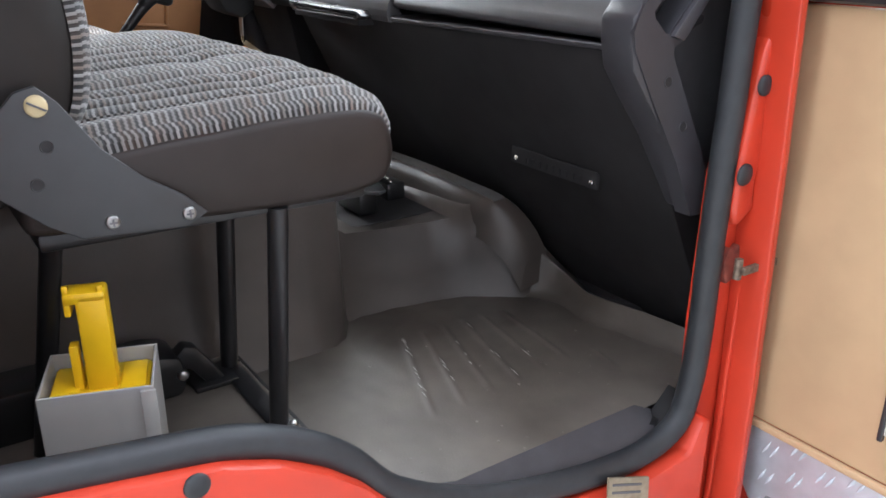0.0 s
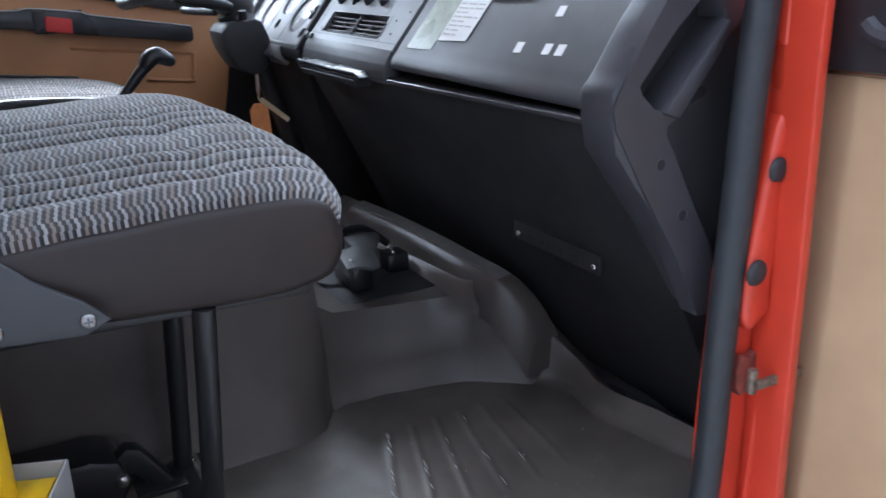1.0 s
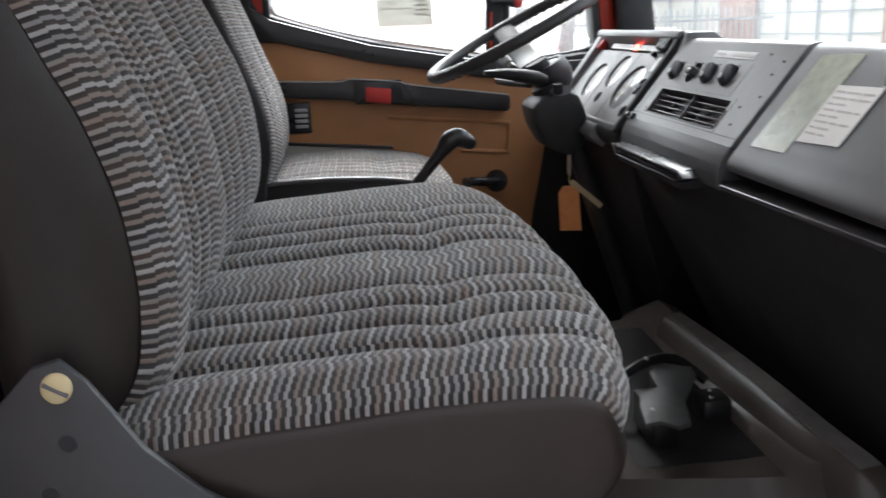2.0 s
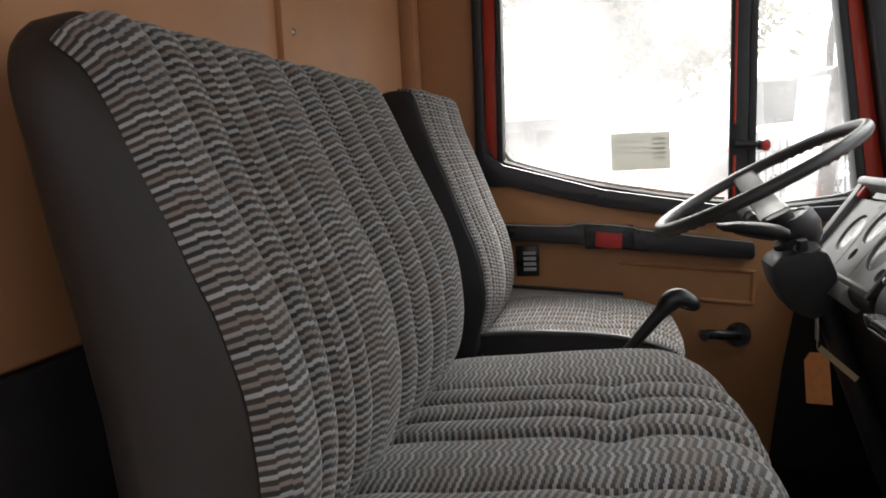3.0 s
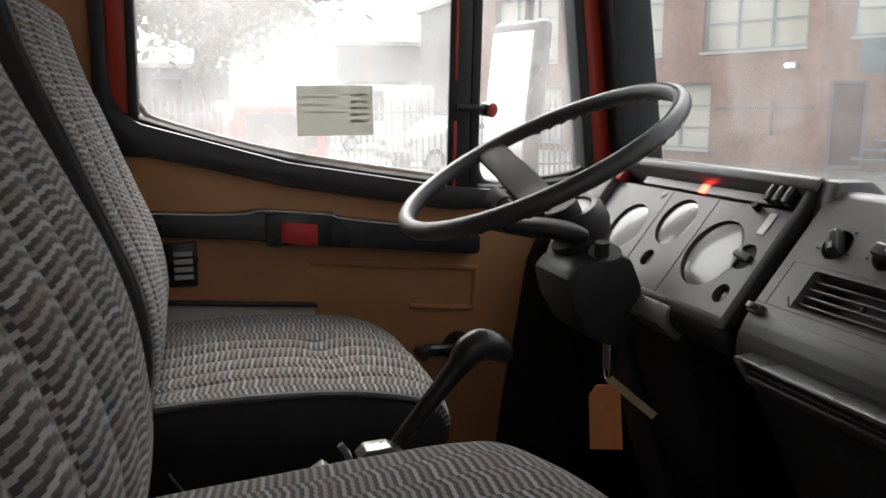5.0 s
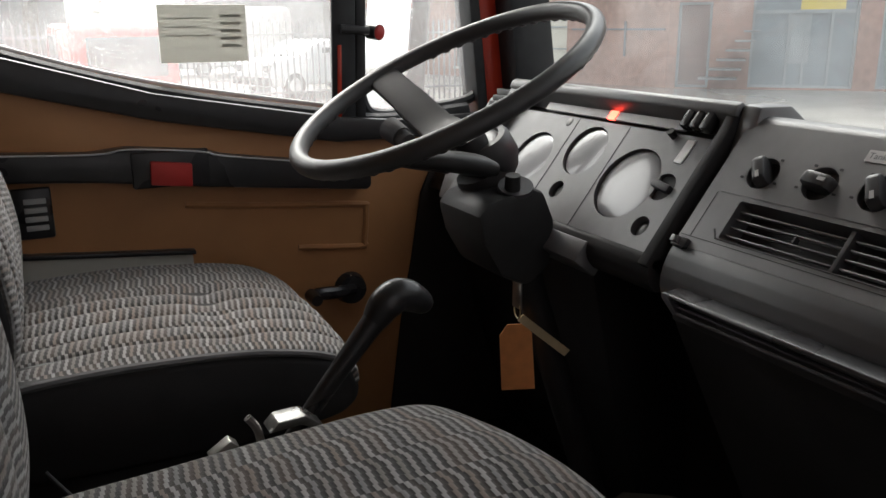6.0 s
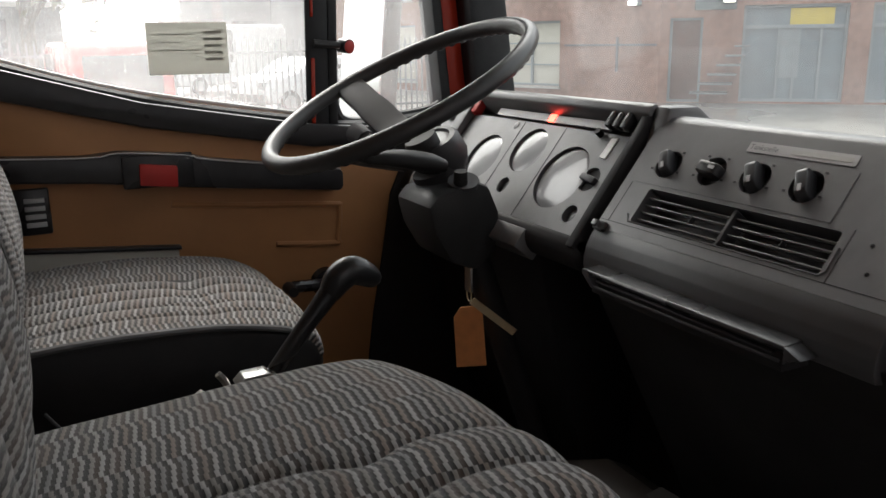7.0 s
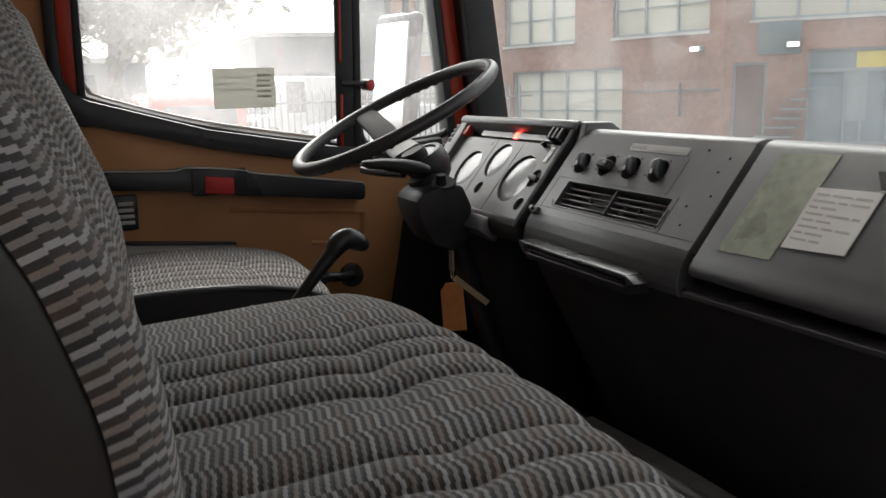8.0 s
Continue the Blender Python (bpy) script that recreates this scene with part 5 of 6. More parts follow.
hb = [(0.130, 0.485), (0.148, 0.468), (0.182, 0.417), (0.220, 0.382), (0.260, 0.356), (0.283, 0.334), (0.257, 0.322), (0.150, 0.328), (0.119, 0.346), (0.070, 0.390), (0.080, 0.449), (0.110, 0.480)]
brk = part("hinge_bracket", hinge_tilt(prism(hb, 'y', 0.886, 0.894, 0.002)), BRACKET, bench, "slate coated hinge bracket")
for x, z in ((0.261, 0.3365), (0.180, 0.3410)):
    sc = part("screw", hinge_tilt(dome((x, 0.885, z), (0, -1, 0), 0.0078, 0.003, 16)), SCREW, brk, "cross-head screw")
    part("cross_slot", hinge_tilt(box(x - 0.0042, x + 0.0042, 0.8815, 0.8835, z - 0.0009, z + 0.0009)), INK, sc)
    part("cross_slot", hinge_tilt(box(x - 0.0009, x + 0.0009, 0.8814, 0.8834, z - 0.0042, z + 0.0042)), INK, sc)
pv = part("pivot_cap", hinge_tilt(dome((0.128, 0.885, 0.466), (0, -1, 0), 0.0110, 0.003, 18)), BRASS, brk, "yellowed pivot bolt")
part("pivot_slot", hinge_tilt(box(-0.0095, 0.0095, 0.8805, 0.883, -0.0010, 0.0010, m=Matrix.Translation((0.128, 0, 0.466)) @ Matrix.Rotation(radians(30), 4, 'Y'))), INK, pv)
for x, z in ((0.131, 0.426), (0.116, 0.390)):
    hl = part("bolt_hole", hinge_tilt(rod((x, 0.8858, z), (x, 0.8872, z), 0.0062, seg=16)), KNEE, brk)
    part("hole_rim", hinge_tilt(tube([(x + 0.0064 * math.cos(a), 0.8856, z + 0.0064 * math.sin(a)) for a in [2 * math.pi * k / 16 for k in range(16)]], 0.0007, 5, closed=True)), BRACKET, hl)
part("seat_frame", prism([(0.11, 0.33), (0.50, 0.322), (0.50, 0.306), (0.11, 0.310)], 'y', 0.925, 1.70, 0.004), BLACKSTEEL, bench, "black steel seat frame")
for p0, p1 in (((0.378, 0.926, 0.315), (0.365, 0.940, 0.0)), ((0.378, 1.105, 0.315), (0.368, 1.130, 0.0)), ((0.36, 1.66, 0.315), (0.36, 1.64, 0.25)), ((0.14, 1.02, 0.315), (0.09, 1.05, 0.0))):
    part("leg", rod(p0, p1, 0.0130, seg=14), BLACKSTEEL, bench, "black tubular leg")
part("foot_rail", box(0.352, 0.382, 0.915, 1.15, 0.0, 0.006, 0.002), BLACKSTEEL, bench)
for y in (0.928, 1.135):
    part("foot_bolt", dome((0.381, y, 0.006), (0, 0, 1), 0.006, 0.004, 8), CHROME, bench)

# driver's seat
ds = thing("driver_seat", (0.36, 2.2, 0.0), "driver's seat in wavy grey cloth with black plastic base", "seat")
D_NEAR, D_FAR = [(0, 0.012), (0.004, 0.005), (0.014, 0.0)], [(0, 0.016), (0.006, 0.007), (0.03, 0.0)]
dc = [(0.10, 0.30), (0.11, 0.390), (0.19, 0.400), (0.28, 0.403), (0.40, 0.397), (0.48, 0.383), (0.530, 0.362), (0.548, 0.332), (0.540, 0.300), (0.48, 0.285), (0.28, 0.280)]
part("cushion_base", pad(dc, 2.036, 2.462, D_NEAR, D_FAR, bow=0.016), KNEE, ds, "black plastic cushion base", sharp=60)
cloth("cushion_cloth", ds, quilt([(0.11, 0.383), (0.19, 0.394), (0.28, 0.398), (0.40, 0.393), (0.48, 0.382), (0.528, 0.365), (0.545, 0.344), (0.549, 0.330)], 2.040, 2.456, [2.100, 2.148, 2.196, 2.244, 2.292], D_NEAR, D_FAR, nv=200, puff=0.0095, crease=(0.40, 0.012), bow=0.016, span=(2.036, 2.462)))
# cushion bead, its bright highlight carried by the pale colour
part("edge_bead", tube(smooth_path([(0.12, 2.039, 0.392), (0.19, 2.038, 0.401), (0.28, 2.038, 0.404), (0.40, 2.038, 0.398), (0.48, 2.039, 0.384), (0.52, 2.044, 0.369), (0.544, 2.062, 0.352), (0.560, 2.10, 0.338)], 5), 0.0050, 8), BEAD, ds)
DB = [(0.150, 0.36), (0.168, 0.41), (0.181, 0.455), (0.182, 0.51), (0.171, 0.57), (0.148, 0.632), (0.113, 0.728), (0.091, 0.785), (0.076, 0.830), (0.067, 0.864), (0.058, 0.882)]
DREAR = [(0.020, 0.888), (-0.006, 0.876), (-0.010, 0.83), (0.002, 0.72), (0.025, 0.60), (0.048, 0.48), (0.056, 0.37)]
DB_NEAR, DB_FAR = [(0, 0.005), (0.003, 0.001), (0.008, 0.0)], [(0, 0.020), (0.006, 0.010), (0.02, 0.003), (0.05, 0.0)]
part("backrest_shell", pad(DB + DREAR, 1.992, 2.432, DB_NEAR, DB_FAR), KNEE, ds, "black vinyl backrest side", sharp=60)
cloth("backrest_cloth", ds, quilt(DB[1:] + [(0.030, 0.890)], 2.000, 2.426, [2.052, 2.092, 2.132, 2.172, 2.262, 2.302, 2.342], DB_NEAR, DB_FAR, nu=100, nv=170, puff=0.009, face=-1, span=(1.992, 2.432)))
part("piping", tube(smooth_path([(x + 0.001, 1.9985, z + 0.001) for x, z in DB[1:]], 4), 0.0032, 6), CORD, ds, "pale woven edge cord")
part("pedestal", prism([(0.14, 0.29), (0.50, 0.29), (0.46, 0.0), (0.18, 0.0)], 'y', 2.05, 2.42, 0.01), KNEE, ds)
belt = thing("seat_belt_stalk", (0.21, 1.82, 0.33), "thin dark belt stalk between the seats", "belt stalk")
part("stalk", tube(smooth_path([(0.22, 1.79, 0.31), (0.235, 1.80, 0.36), (0.20, 1.83, 0.41)], 4), 0.0018, 8), BLACKSTEEL, belt)

# ---- steering wheel and column ----
WC = Vector((0.706, 2.118, 0.684))
WA, WBY = Vector((0.896, 0, 0.444)), Vector((0, 1, 0))
WN = Vector((-0.444, 0, 0.896))
sw = thing("steering_wheel", tuple(WC), "large black truck steering wheel with broad spoke, slightly worn", "steering wheel")
R = 0.2065
rim_pts, rim_r = [], []
N_ = 128
for k in range(N_):
    a = 2 * math.pi * k / N_
    rim_pts.append(WC + (WA * math.cos(a) + WBY * math.sin(a)) * R)
    rim_r.append(0.0122)
part("rim", tube(rim_pts, rim_r, 16, closed=True), WHEELMAT, sw, "polished black rim", sharp=80)
for k in range(60):
    a = 2 * math.pi * k / 60
    if abs(math.sin(a)) > 0.93:
        continue
    c = WC + (WA * math.cos(a) + WBY * math.sin(a)) * R - WN * 0.0070
    part("finger_grip", dome(c, -WN * 0.6 + (WA * math.cos(a) + WBY * math.sin(a)) * 0.35, 0.0086, 0.0074, 10, rings=3), WHEELMAT, sw)
pts = [WC + WBY * 0.035 - WN * 0.086, WC + WBY * 0.08 - WN * 0.072, WC + WBY * 0.15 - WN * 0.030, WC + WBY * 0.204]
rings = []
for p, w, h in zip(smooth_path(pts, 4), [0.030] * 4 + [0.026] * 4 + [0.024] * 5, [0.008] * 13):
    rings.append([p + WA * u * w + WN * v * h for u, v in ((-1, -0.6), (-0.8, -1), (0.8, -1), (1, -0.6), (1, 0.6), (0.8, 1), (-0.8, 1), (-1, 0.6))])
part("spoke", loft(rings), WHEELMAT, sw, "broad black spoke", sharp=50)
part("hub", tube([WC - WN * d for d in (0.112, 0.100, 0.082, 0.078)], [0.024, 0.026, 0.026, 0.024], 24), KNEE, sw, "black hub", sharp=50)

col = thing("steering_column", (0.80, 2.1, 0.45), "black plastic steering column shroud with stalk", "steering column")
part("column_neck", rod(WC - WN * 0.13, WC - WN * 0.185, 0.036, 0.040, 18), KNEE, col)
part("lower_shroud", prism([(0.712, 0.525), (0.728, 0.542), (0.790, 0.556), (0.812, 0.548), (0.829, 0.508), (0.824, 0.447), (0.790, 0.422), (0.748, 0.440), (0.722, 0.485)], 'y', 2.03, 2.15, 0.009), SHROUD, col, "boxy black lower shroud", sharp=30)
part("lock_barrel", rod((0.772, 2.048, 0.540), (0.769, 2.042, 0.572), 0.0115, 0.0095, 14), SHROUD, col)
part("barrel_collar", rod((0.778, 2.050, 0.552), (0.777, 2.048, 0.557), 0.024, 0.023, 20), GREYPLASTIC, col)
wing = []
for x, z, w, h in ((0.748, 0.580, 0.030, 0.010), (0.732, 0.584, 0.035, 0.0135), (0.712, 0.588, 0.035, 0.0135), (0.690, 0.592, 0.032, 0.0125), (0.662, 0.596, 0.026, 0.0105), (0.636, 0.597, 0.019, 0.008), (0.622, 0.600, 0.010, 0.004)):
    ring = []
    for k in range(16):
        q = 2 * math.pi * (k + 0.5) / 16
        cu, cv = math.cos(q), math.sin(q)
        ring.append((x + 0.25 * cv * h, 2.070 + math.copysign(abs(cu) ** 0.7, cu) * w, z + math.copysign(abs(cv) ** 0.7, cv) * h))
    wing.append(ring)
part("stalk_wing", loft(wing), SHROUD, col, "flat charcoal switch paddle", sharp=60)
pod = []
for x, z, rx, ry, rise in ((0.784, 0.557, 0.030, 0.036, 0.0), (0.783, 0.560, 0.038, 0.046, 0.0), (0.781, 0.571, 0.044, 0.055, 0.10), (0.778, 0.588, 0.044, 0.058, 0.28), (0.769, 0.604, 0.038, 0.056, 0.50), (0.766, 0.608, 0.034, 0.054, 0.55), (0.765, 0.608, 0.028, 0.044, 0.55), (0.766, 0.604, 0.027, 0.043, 0.55)):
    pod.append([(x + rx * math.cos(a), 2.138 + ry * math.sin(a), z + rise * rx * math.cos(a)) for a in [2 * math.pi * k / 32 for k in range(32)]])
sp_ = part("switch_pod", loft(pod), COLUMN, col, "charcoal pod with slanted top", sharp=40)
gd = dome((0, 0, 0), (0, 0, 1), 0.0250, 0.003, 28)
bmesh.ops.transform(gd, matrix=Matrix.Translation((0.766, 2.138, 0.6045)) @ Matrix.Rotation(-math.atan(0.55), 4, 'Y') @ Matrix.Diagonal((1.2, 1.70, 1, 1)), verts=gd.verts[:])
part("pod_disc", gd, PLASTIC, sp_, "glossy plain disc in the pod top")
part("wiper_stalk", tube(smooth_path([(0.74, 2.17, 0.565), (0.71, 2.24, 0.565), (0.69, 2.29, 0.567)], 4), 0.009, 10), PLASTIC, col)
lst = part("light_stalk", rod((0.715, 2.27, 0.597), (0.708, 2.30, 0.608), 0.0165, 0.0185, 18), GREYPLASTIC, col, "stubby ribbed stalk knob")
part("stalk_collar", rod((0.7185, 2.255, 0.5915), (0.715, 2.271, 0.597), 0.013, 0.015, 18), BEAD, lst)
part("stalk_face", dome((0.708, 2.30, 0.608), (-0.21, 0.92, 0.34), 0.0180, 0.004, 18), PLASTIC, lst)
part("column_tube", rod((0.82, 2.1, 0.44), (0.98, 2.1, -0.03), 0.022, seg=14), KNEE, col)

keys = thing("key_bunch", (0.80, 2.085, 0.32), "keys with orange card tag and cream strip hanging from ignition", "keys")
part("key", box(0.801, 0.804, 2.070, 2.092, 0.375, 0.425, 0.001), CHROME, keys)
part("ring", tube([(0.803 + 0.002 * math.cos(a), 2.081 + 0.011 * math.cos(a), 0.372 + 0.012 * math.sin(a)) for a in [2 * math.pi * k / 18 for k in range(18)]], 0.0012, 6, closed=True), BRASS, keys)
TM = Matrix.Translation((0.80, 2.085, 0.362)) @ Matrix.Rotation(radians(-30), 4, 'Z') @ Matrix.Rotation(radians(-4), 4, 'Y')
tg = prism([(-0.022, -0.028), (-0.010, -0.012), (0.012, -0.012), (0.024, -0.026), (0.024, -0.112), (-0.024, -0.112)], 'y', -0.0006, 0.0006)
bmesh.ops.transform(tg, matrix=TM, verts=tg.verts[:])
part("card_tag", tg, TAG, keys, "orange card tag")
t2 = prism([(-0.006, 0.0), (0.006, 0.0), (0.006, -0.085), (-0.006, -0.085)], 'y', -0.001, 0.001)
bmesh.ops.transform(t2, matrix=Matrix.Translation((0.806, 2.078, 0.361)) @ Matrix.Rotation(radians(-30), 4, 'Z') @ Matrix.Rotation(radians(-52), 4, 'Y'), verts=t2.verts[:])
part("key_strip", t2, CREAM, keys, "cream plastic strip")

# ---- gear lever ----
gl = thing("gear_lever", (0.43, 1.875, 0.30), "black gear lever with rounded pistol knob", "gear lever")
part("shaft", tube(smooth_path([(0.40, 1.875, 0.345), (0.447, 1.875, 0.402), (0.494, 1.875, 0.458), (0.519, 1.875, 0.486)], 5), [0.0085, 0.0086, 0.0088, 0.009, 0.0092, 0.0095, 0.0098, 0.0101, 0.0105, 0.011, 0.0115, 0.012, 0.0126, 0.0132, 0.0138, 0.0144], 14, flat=1.0), LEVER, gl, sharp=60)
part("knob", tube(smooth_path([(0.506, 1.875, 0.470), (0.520, 1.875, 0.489), (0.536, 1.875, 0.497), (0.553, 1.875, 0.490), (0.570, 1.875, 0.478)], 5), [0.0110, 0.0128, 0.0142, 0.0155, 0.0165, 0.0172, 0.0176, 0.0177, 0.0176, 0.0174, 0.0172, 0.017, 0.0168, 0.0165, 0.016, 0.015, 0.0142, 0.013, 0.011, 0.008, 0.003], 16), LEVER, gl, "smooth black knob", sharp=80)
part("base_plate", box(0.30, 0.50, 1.80, 1.94, 0.285, 0.33, 0.008), KNEE, gl)
part("chrome_clip", prism([(0.388, 0.391), (0.398, 0.401), (0.424, 0.402), (0.442, 0.388), (0.436, 0.385), (0.42, 0.393), (0.402, 0.392)], 'y', 1.845, 1.872, 0.002), SCREW, gl, "bright steel clip")
part("chrome_hook", tube(smooth_path([(0.385, 1.855, 0.355), (0.380, 1.855, 0.392), (0.371, 1.855, 0.408)], 4), 0.004, 8), CHROME, gl)
part("chrome_link", prism([(0.332, 0.380), (0.352, 0.393), (0.360, 0.386), (0.345, 0.368)], 'y', 1.845, 1.86, 0.001), CHROME, gl)

# pedals and linkage on the hump
pk = thing("linkage_bracket", (0.76, 1.42, 0.108), "dark steel linkage bracket with bright bolts on the hump", "bracket")
part("plate", prism([(0.712, 1.338), (0.735, 1.342), (0.752, 1.322), (0.772, 1.330), (0.792, 1.400), (0.842, 1.480), (0.846, 1.508), (0.800, 1.535), (0.775, 1.500), (0.770, 1.450), (0.735, 1.430), (0.722, 1.390)], 'z', 0.160, 0.167, 0.002), PLATE, pk, "worn grey plate")
part("post", box(0.735, 0.775, 1.37, 1.46, 0.108, 0.161, 0.004), BLACKSTEEL, pk)
part("arm", tube(smooth_path([(0.70, 1.47, 0.115), (0.72, 1.49, 0.155), (0.77, 1.52, 0.172), (0.83, 1.54, 0.168), (0.88, 1.53, 0.13)], 4), 0.008, 8), BLACKSTEEL, pk)
part("lug", box(0.80, 0.84, 1.53, 1.57, 0.10, 0.150, 0.006), BLACKSTEEL, pk)
part("lug", box(0.84, 0.885, 1.44, 1.49, 0.10, 0.138, 0.006), BLACKSTEEL, pk)
for p in ((0.815, 1.540, 0.151), (0.83, 1.555, 0.151), (0.855, 1.452, 0.139), (0.862, 1.475, 0.139), (0.735, 1.375, 0.167), (0.778, 1.522, 0.180)):
    part("bolt", dome(p, (-0.2, -0.4, 1), 0.0038, 0.003, 8), CHROME, pk)

# ---- grey box with yellow grip ----
bx = thing("grey_box", (0.150, 0.927, 0.0), "pale grey open plastic box standing on the floor", "box")
BMX = Matrix.Translation((0.150, 0.927, 0.0)) @ Matrix.Rotation(radians(-19), 4, 'Z')
def bxp(name, b, m, parent, label=""):
    bmesh.ops.transform(b, matrix=BMX, verts=b.verts[:])
    return part(name, b, m, parent, label)
for a in ((-0.060, 0.060, -0.052, -0.049), (-0.060, 0.060, 0.049, 0.052), (-0.060, -0.057, -0.049, 0.049), (0.057, 0.060, -0.049, 0.049)):
    bxp("wall", box(a[0], a[1], a[2], a[3], 0.004, 0.16, 0.0008, seg=1), GREYBOX, bx)
bxp("bottom", box(-0.060, 0.060, -0.052, 0.052, 0.0, 0.004), GREYBOX, bx)
bxp("corner_rib", box(0.046, 0.0625, -0.0555, -0.0515, 0.0, 0.156, 0.001), GREYBOX, bx)
yg = thing("yellow_grip_unit", (0.150, 0.927, 0.05), "yellow plastic tool with upright handle sitting in the grey box", "tool")
bxp("body", box(-0.055, 0.055, -0.046, 0.046, 0.05, 0.146, 0.008), YELLOW, yg)
bxp("tray_recess", box(-0.050, -0.020, -0.036, 0.036, 0.1455, 0.149, 0.002), YELLOW, yg)
bxp("tray_recess", box(0.022, 0.050, -0.036, 0.036, 0.1455, 0.149, 0.002), YELLOW, yg)
gr = bxp("grip", box(-0.012, 0.020, -0.020, 0.012, 0.14, 0.262, 0.004), YELLOW, yg, "upright yellow handle")
bxp("hook", box(-0.024, 0.020, -0.020, 0.012, 0.250, 0.264, 0.004), YELLOW, gr)
bxp("hook_lip", box(-0.024, -0.017, -0.018, 0.010, 0.236, 0.262, 0.002), YELLOW, gr)
bxp("hook_ear", box(-0.023, -0.017, -0.018, -0.012, 0.26, 0.272, 0.001), YELLOW, gr)
bxp("hook_ear", box(0.012, 0.018, -0.018, -0.012, 0.26, 0.270, 0.001), YELLOW, gr)
bxp("latch_tab", box(-0.026, -0.016, -0.016, 0.0, 0.14, 0.20, 0.002), YELLOW, yg)
# jack stowed under the bench
jk = thing("stowed_jack", (0.20, 1.12, 0.0), "dark steel jack clipped down under the bench seat", "jack")
part("jack_body", prism([(0.02, 0.0), (0.285, 0.0), (0.295, 0.03), (0.285, 0.062), (0.25, 0.072), (0.02, 0.075)], 'y', 1.085, 1.166, 0.010), BLACKSTEEL, jk)
part("jack_arm", prism([(0.27, 0.030), (0.27, 0.052), (0.295, 0.072), (0.312, 0.066), (0.345, 0.016), (0.352, 0.0), (0.325, 0.0), (0.30, 0.035)], 'y', 1.095, 1.122, 0.004), BLACKSTEEL, jk)
part("jack_foot", box(0.30, 0.365, 1.08, 1.14, 0.0, 0.008, 0.002), BLACKSTEEL, jk)
part("jack_bolt", dome((0.285, 1.084, 0.035), (0, -1, 0), 0.009, 0.006, 8), CHROME, jk)


# ---- outside ----
GZ = -1.10
gm = bmesh.new()
bmesh.ops.create_grid(gm, x_segments=40, y_segments=40, size=600, matrix=Matrix.Translation((0, 0, GZ)))
part("ground", gm, TARMAC, label="wet grey tarmac yard", category="ground", kind="structure")

def polar(az, d, z=0.0):
    return Vector((0.25 + d * math.sin(radians(az)), 1.0 + d * math.cos(radians(az)), z))

def facade(name, p0, p1, z1, openings, label, depth=6.0):
    """A brick wing: front wall from p0 to p1 with through openings (u0, u1, z0, z1, kind)."""
    ob = thing(name, ((p0.x + p1.x) / 2, (p0.y + p1.y) / 2, GZ), label, "building", kind="structure")
    d = (p1 - p0)
    L = d.length
    d.normalize()
    n = Vector((d.y, -d.x, 0))
    if n.dot(-p0) < 0:
        n = -n
    def place(a, b, c):
        q = p0 + d * a + n * c
        return (q.x, q.y, b)
    wall = holed([(0, GZ - 0.3), (L, GZ - 0.3), (L, z1), (0, z1)], [[(u0, a), (u1, a), (u1, b), (u0, b)] for u0, u1, a, b, k in openings], place, 0.25, 0.4)
    w = part("wall", wall, BRICK, ob, "red-brown brick wall")
    back = bmesh.new()
    m = Matrix(((d.x, n.x, 0, p0.x), (d.y, n.y, 0, p0.y), (0, 0, 1, 0), (0, 0, 0, 1)))
    part("core", box(0.05, L - 0.05, -depth, -0.42, GZ, z1 - 0.05, m=m), DARKDOOR, ob)
    part("roof", box(-0.2, L + 0.2, -depth, 0.15, z1, z1 + 0.25, m=m), CONCRETE, ob, "pale parapet band")
    for u0, u1, a, b, k in openings:
        mt = {'w': PANE, 's': SHUTTER, 'd': DARKDOOR}[k]
        win = part("window" if k == 'w' else "door", box(u0, u1, -0.24, -0.20, a, b, m=m), mt, ob)
        fr = bmesh.new()
        t = 0.07
        for q in ((u0, u1, a, a + t), (u0, u1, b - t, b), (u0, u0 + t, a + t, b - t), (u1 - t, u1, a + t, b - t)):
            box(q[0], q[1], -0.2, -0.1, q[2], q[3], bm=fr, m=m)
        if k == 'w':
            nn = max(1, round((u1 - u0) / 1.3))
            for i in range(1, nn):
                x = u0 + (u1 - u0) * i / nn
                box(x - 0.035, x + 0.035, -0.2, -0.12, a + t, b - t, bm=fr, m=m)
            if b - a > 1.2:
                for zz in (0.33, 0.66):
                    z = a + (b - a) * zz
                    box(u0 + t, u1 - t, -0.195, -0.15, z - 0.02, z + 0.02, bm=fr, m=m)
        part("frame", fr, FRAME, win)
        if k == 'w':
            part("sill", box(u0 - 0.05, u1 + 0.05, -0.2, 0.06, a - 0.08, a - 0.002, m=m), CONCRETE, win)
    return ob, m, L

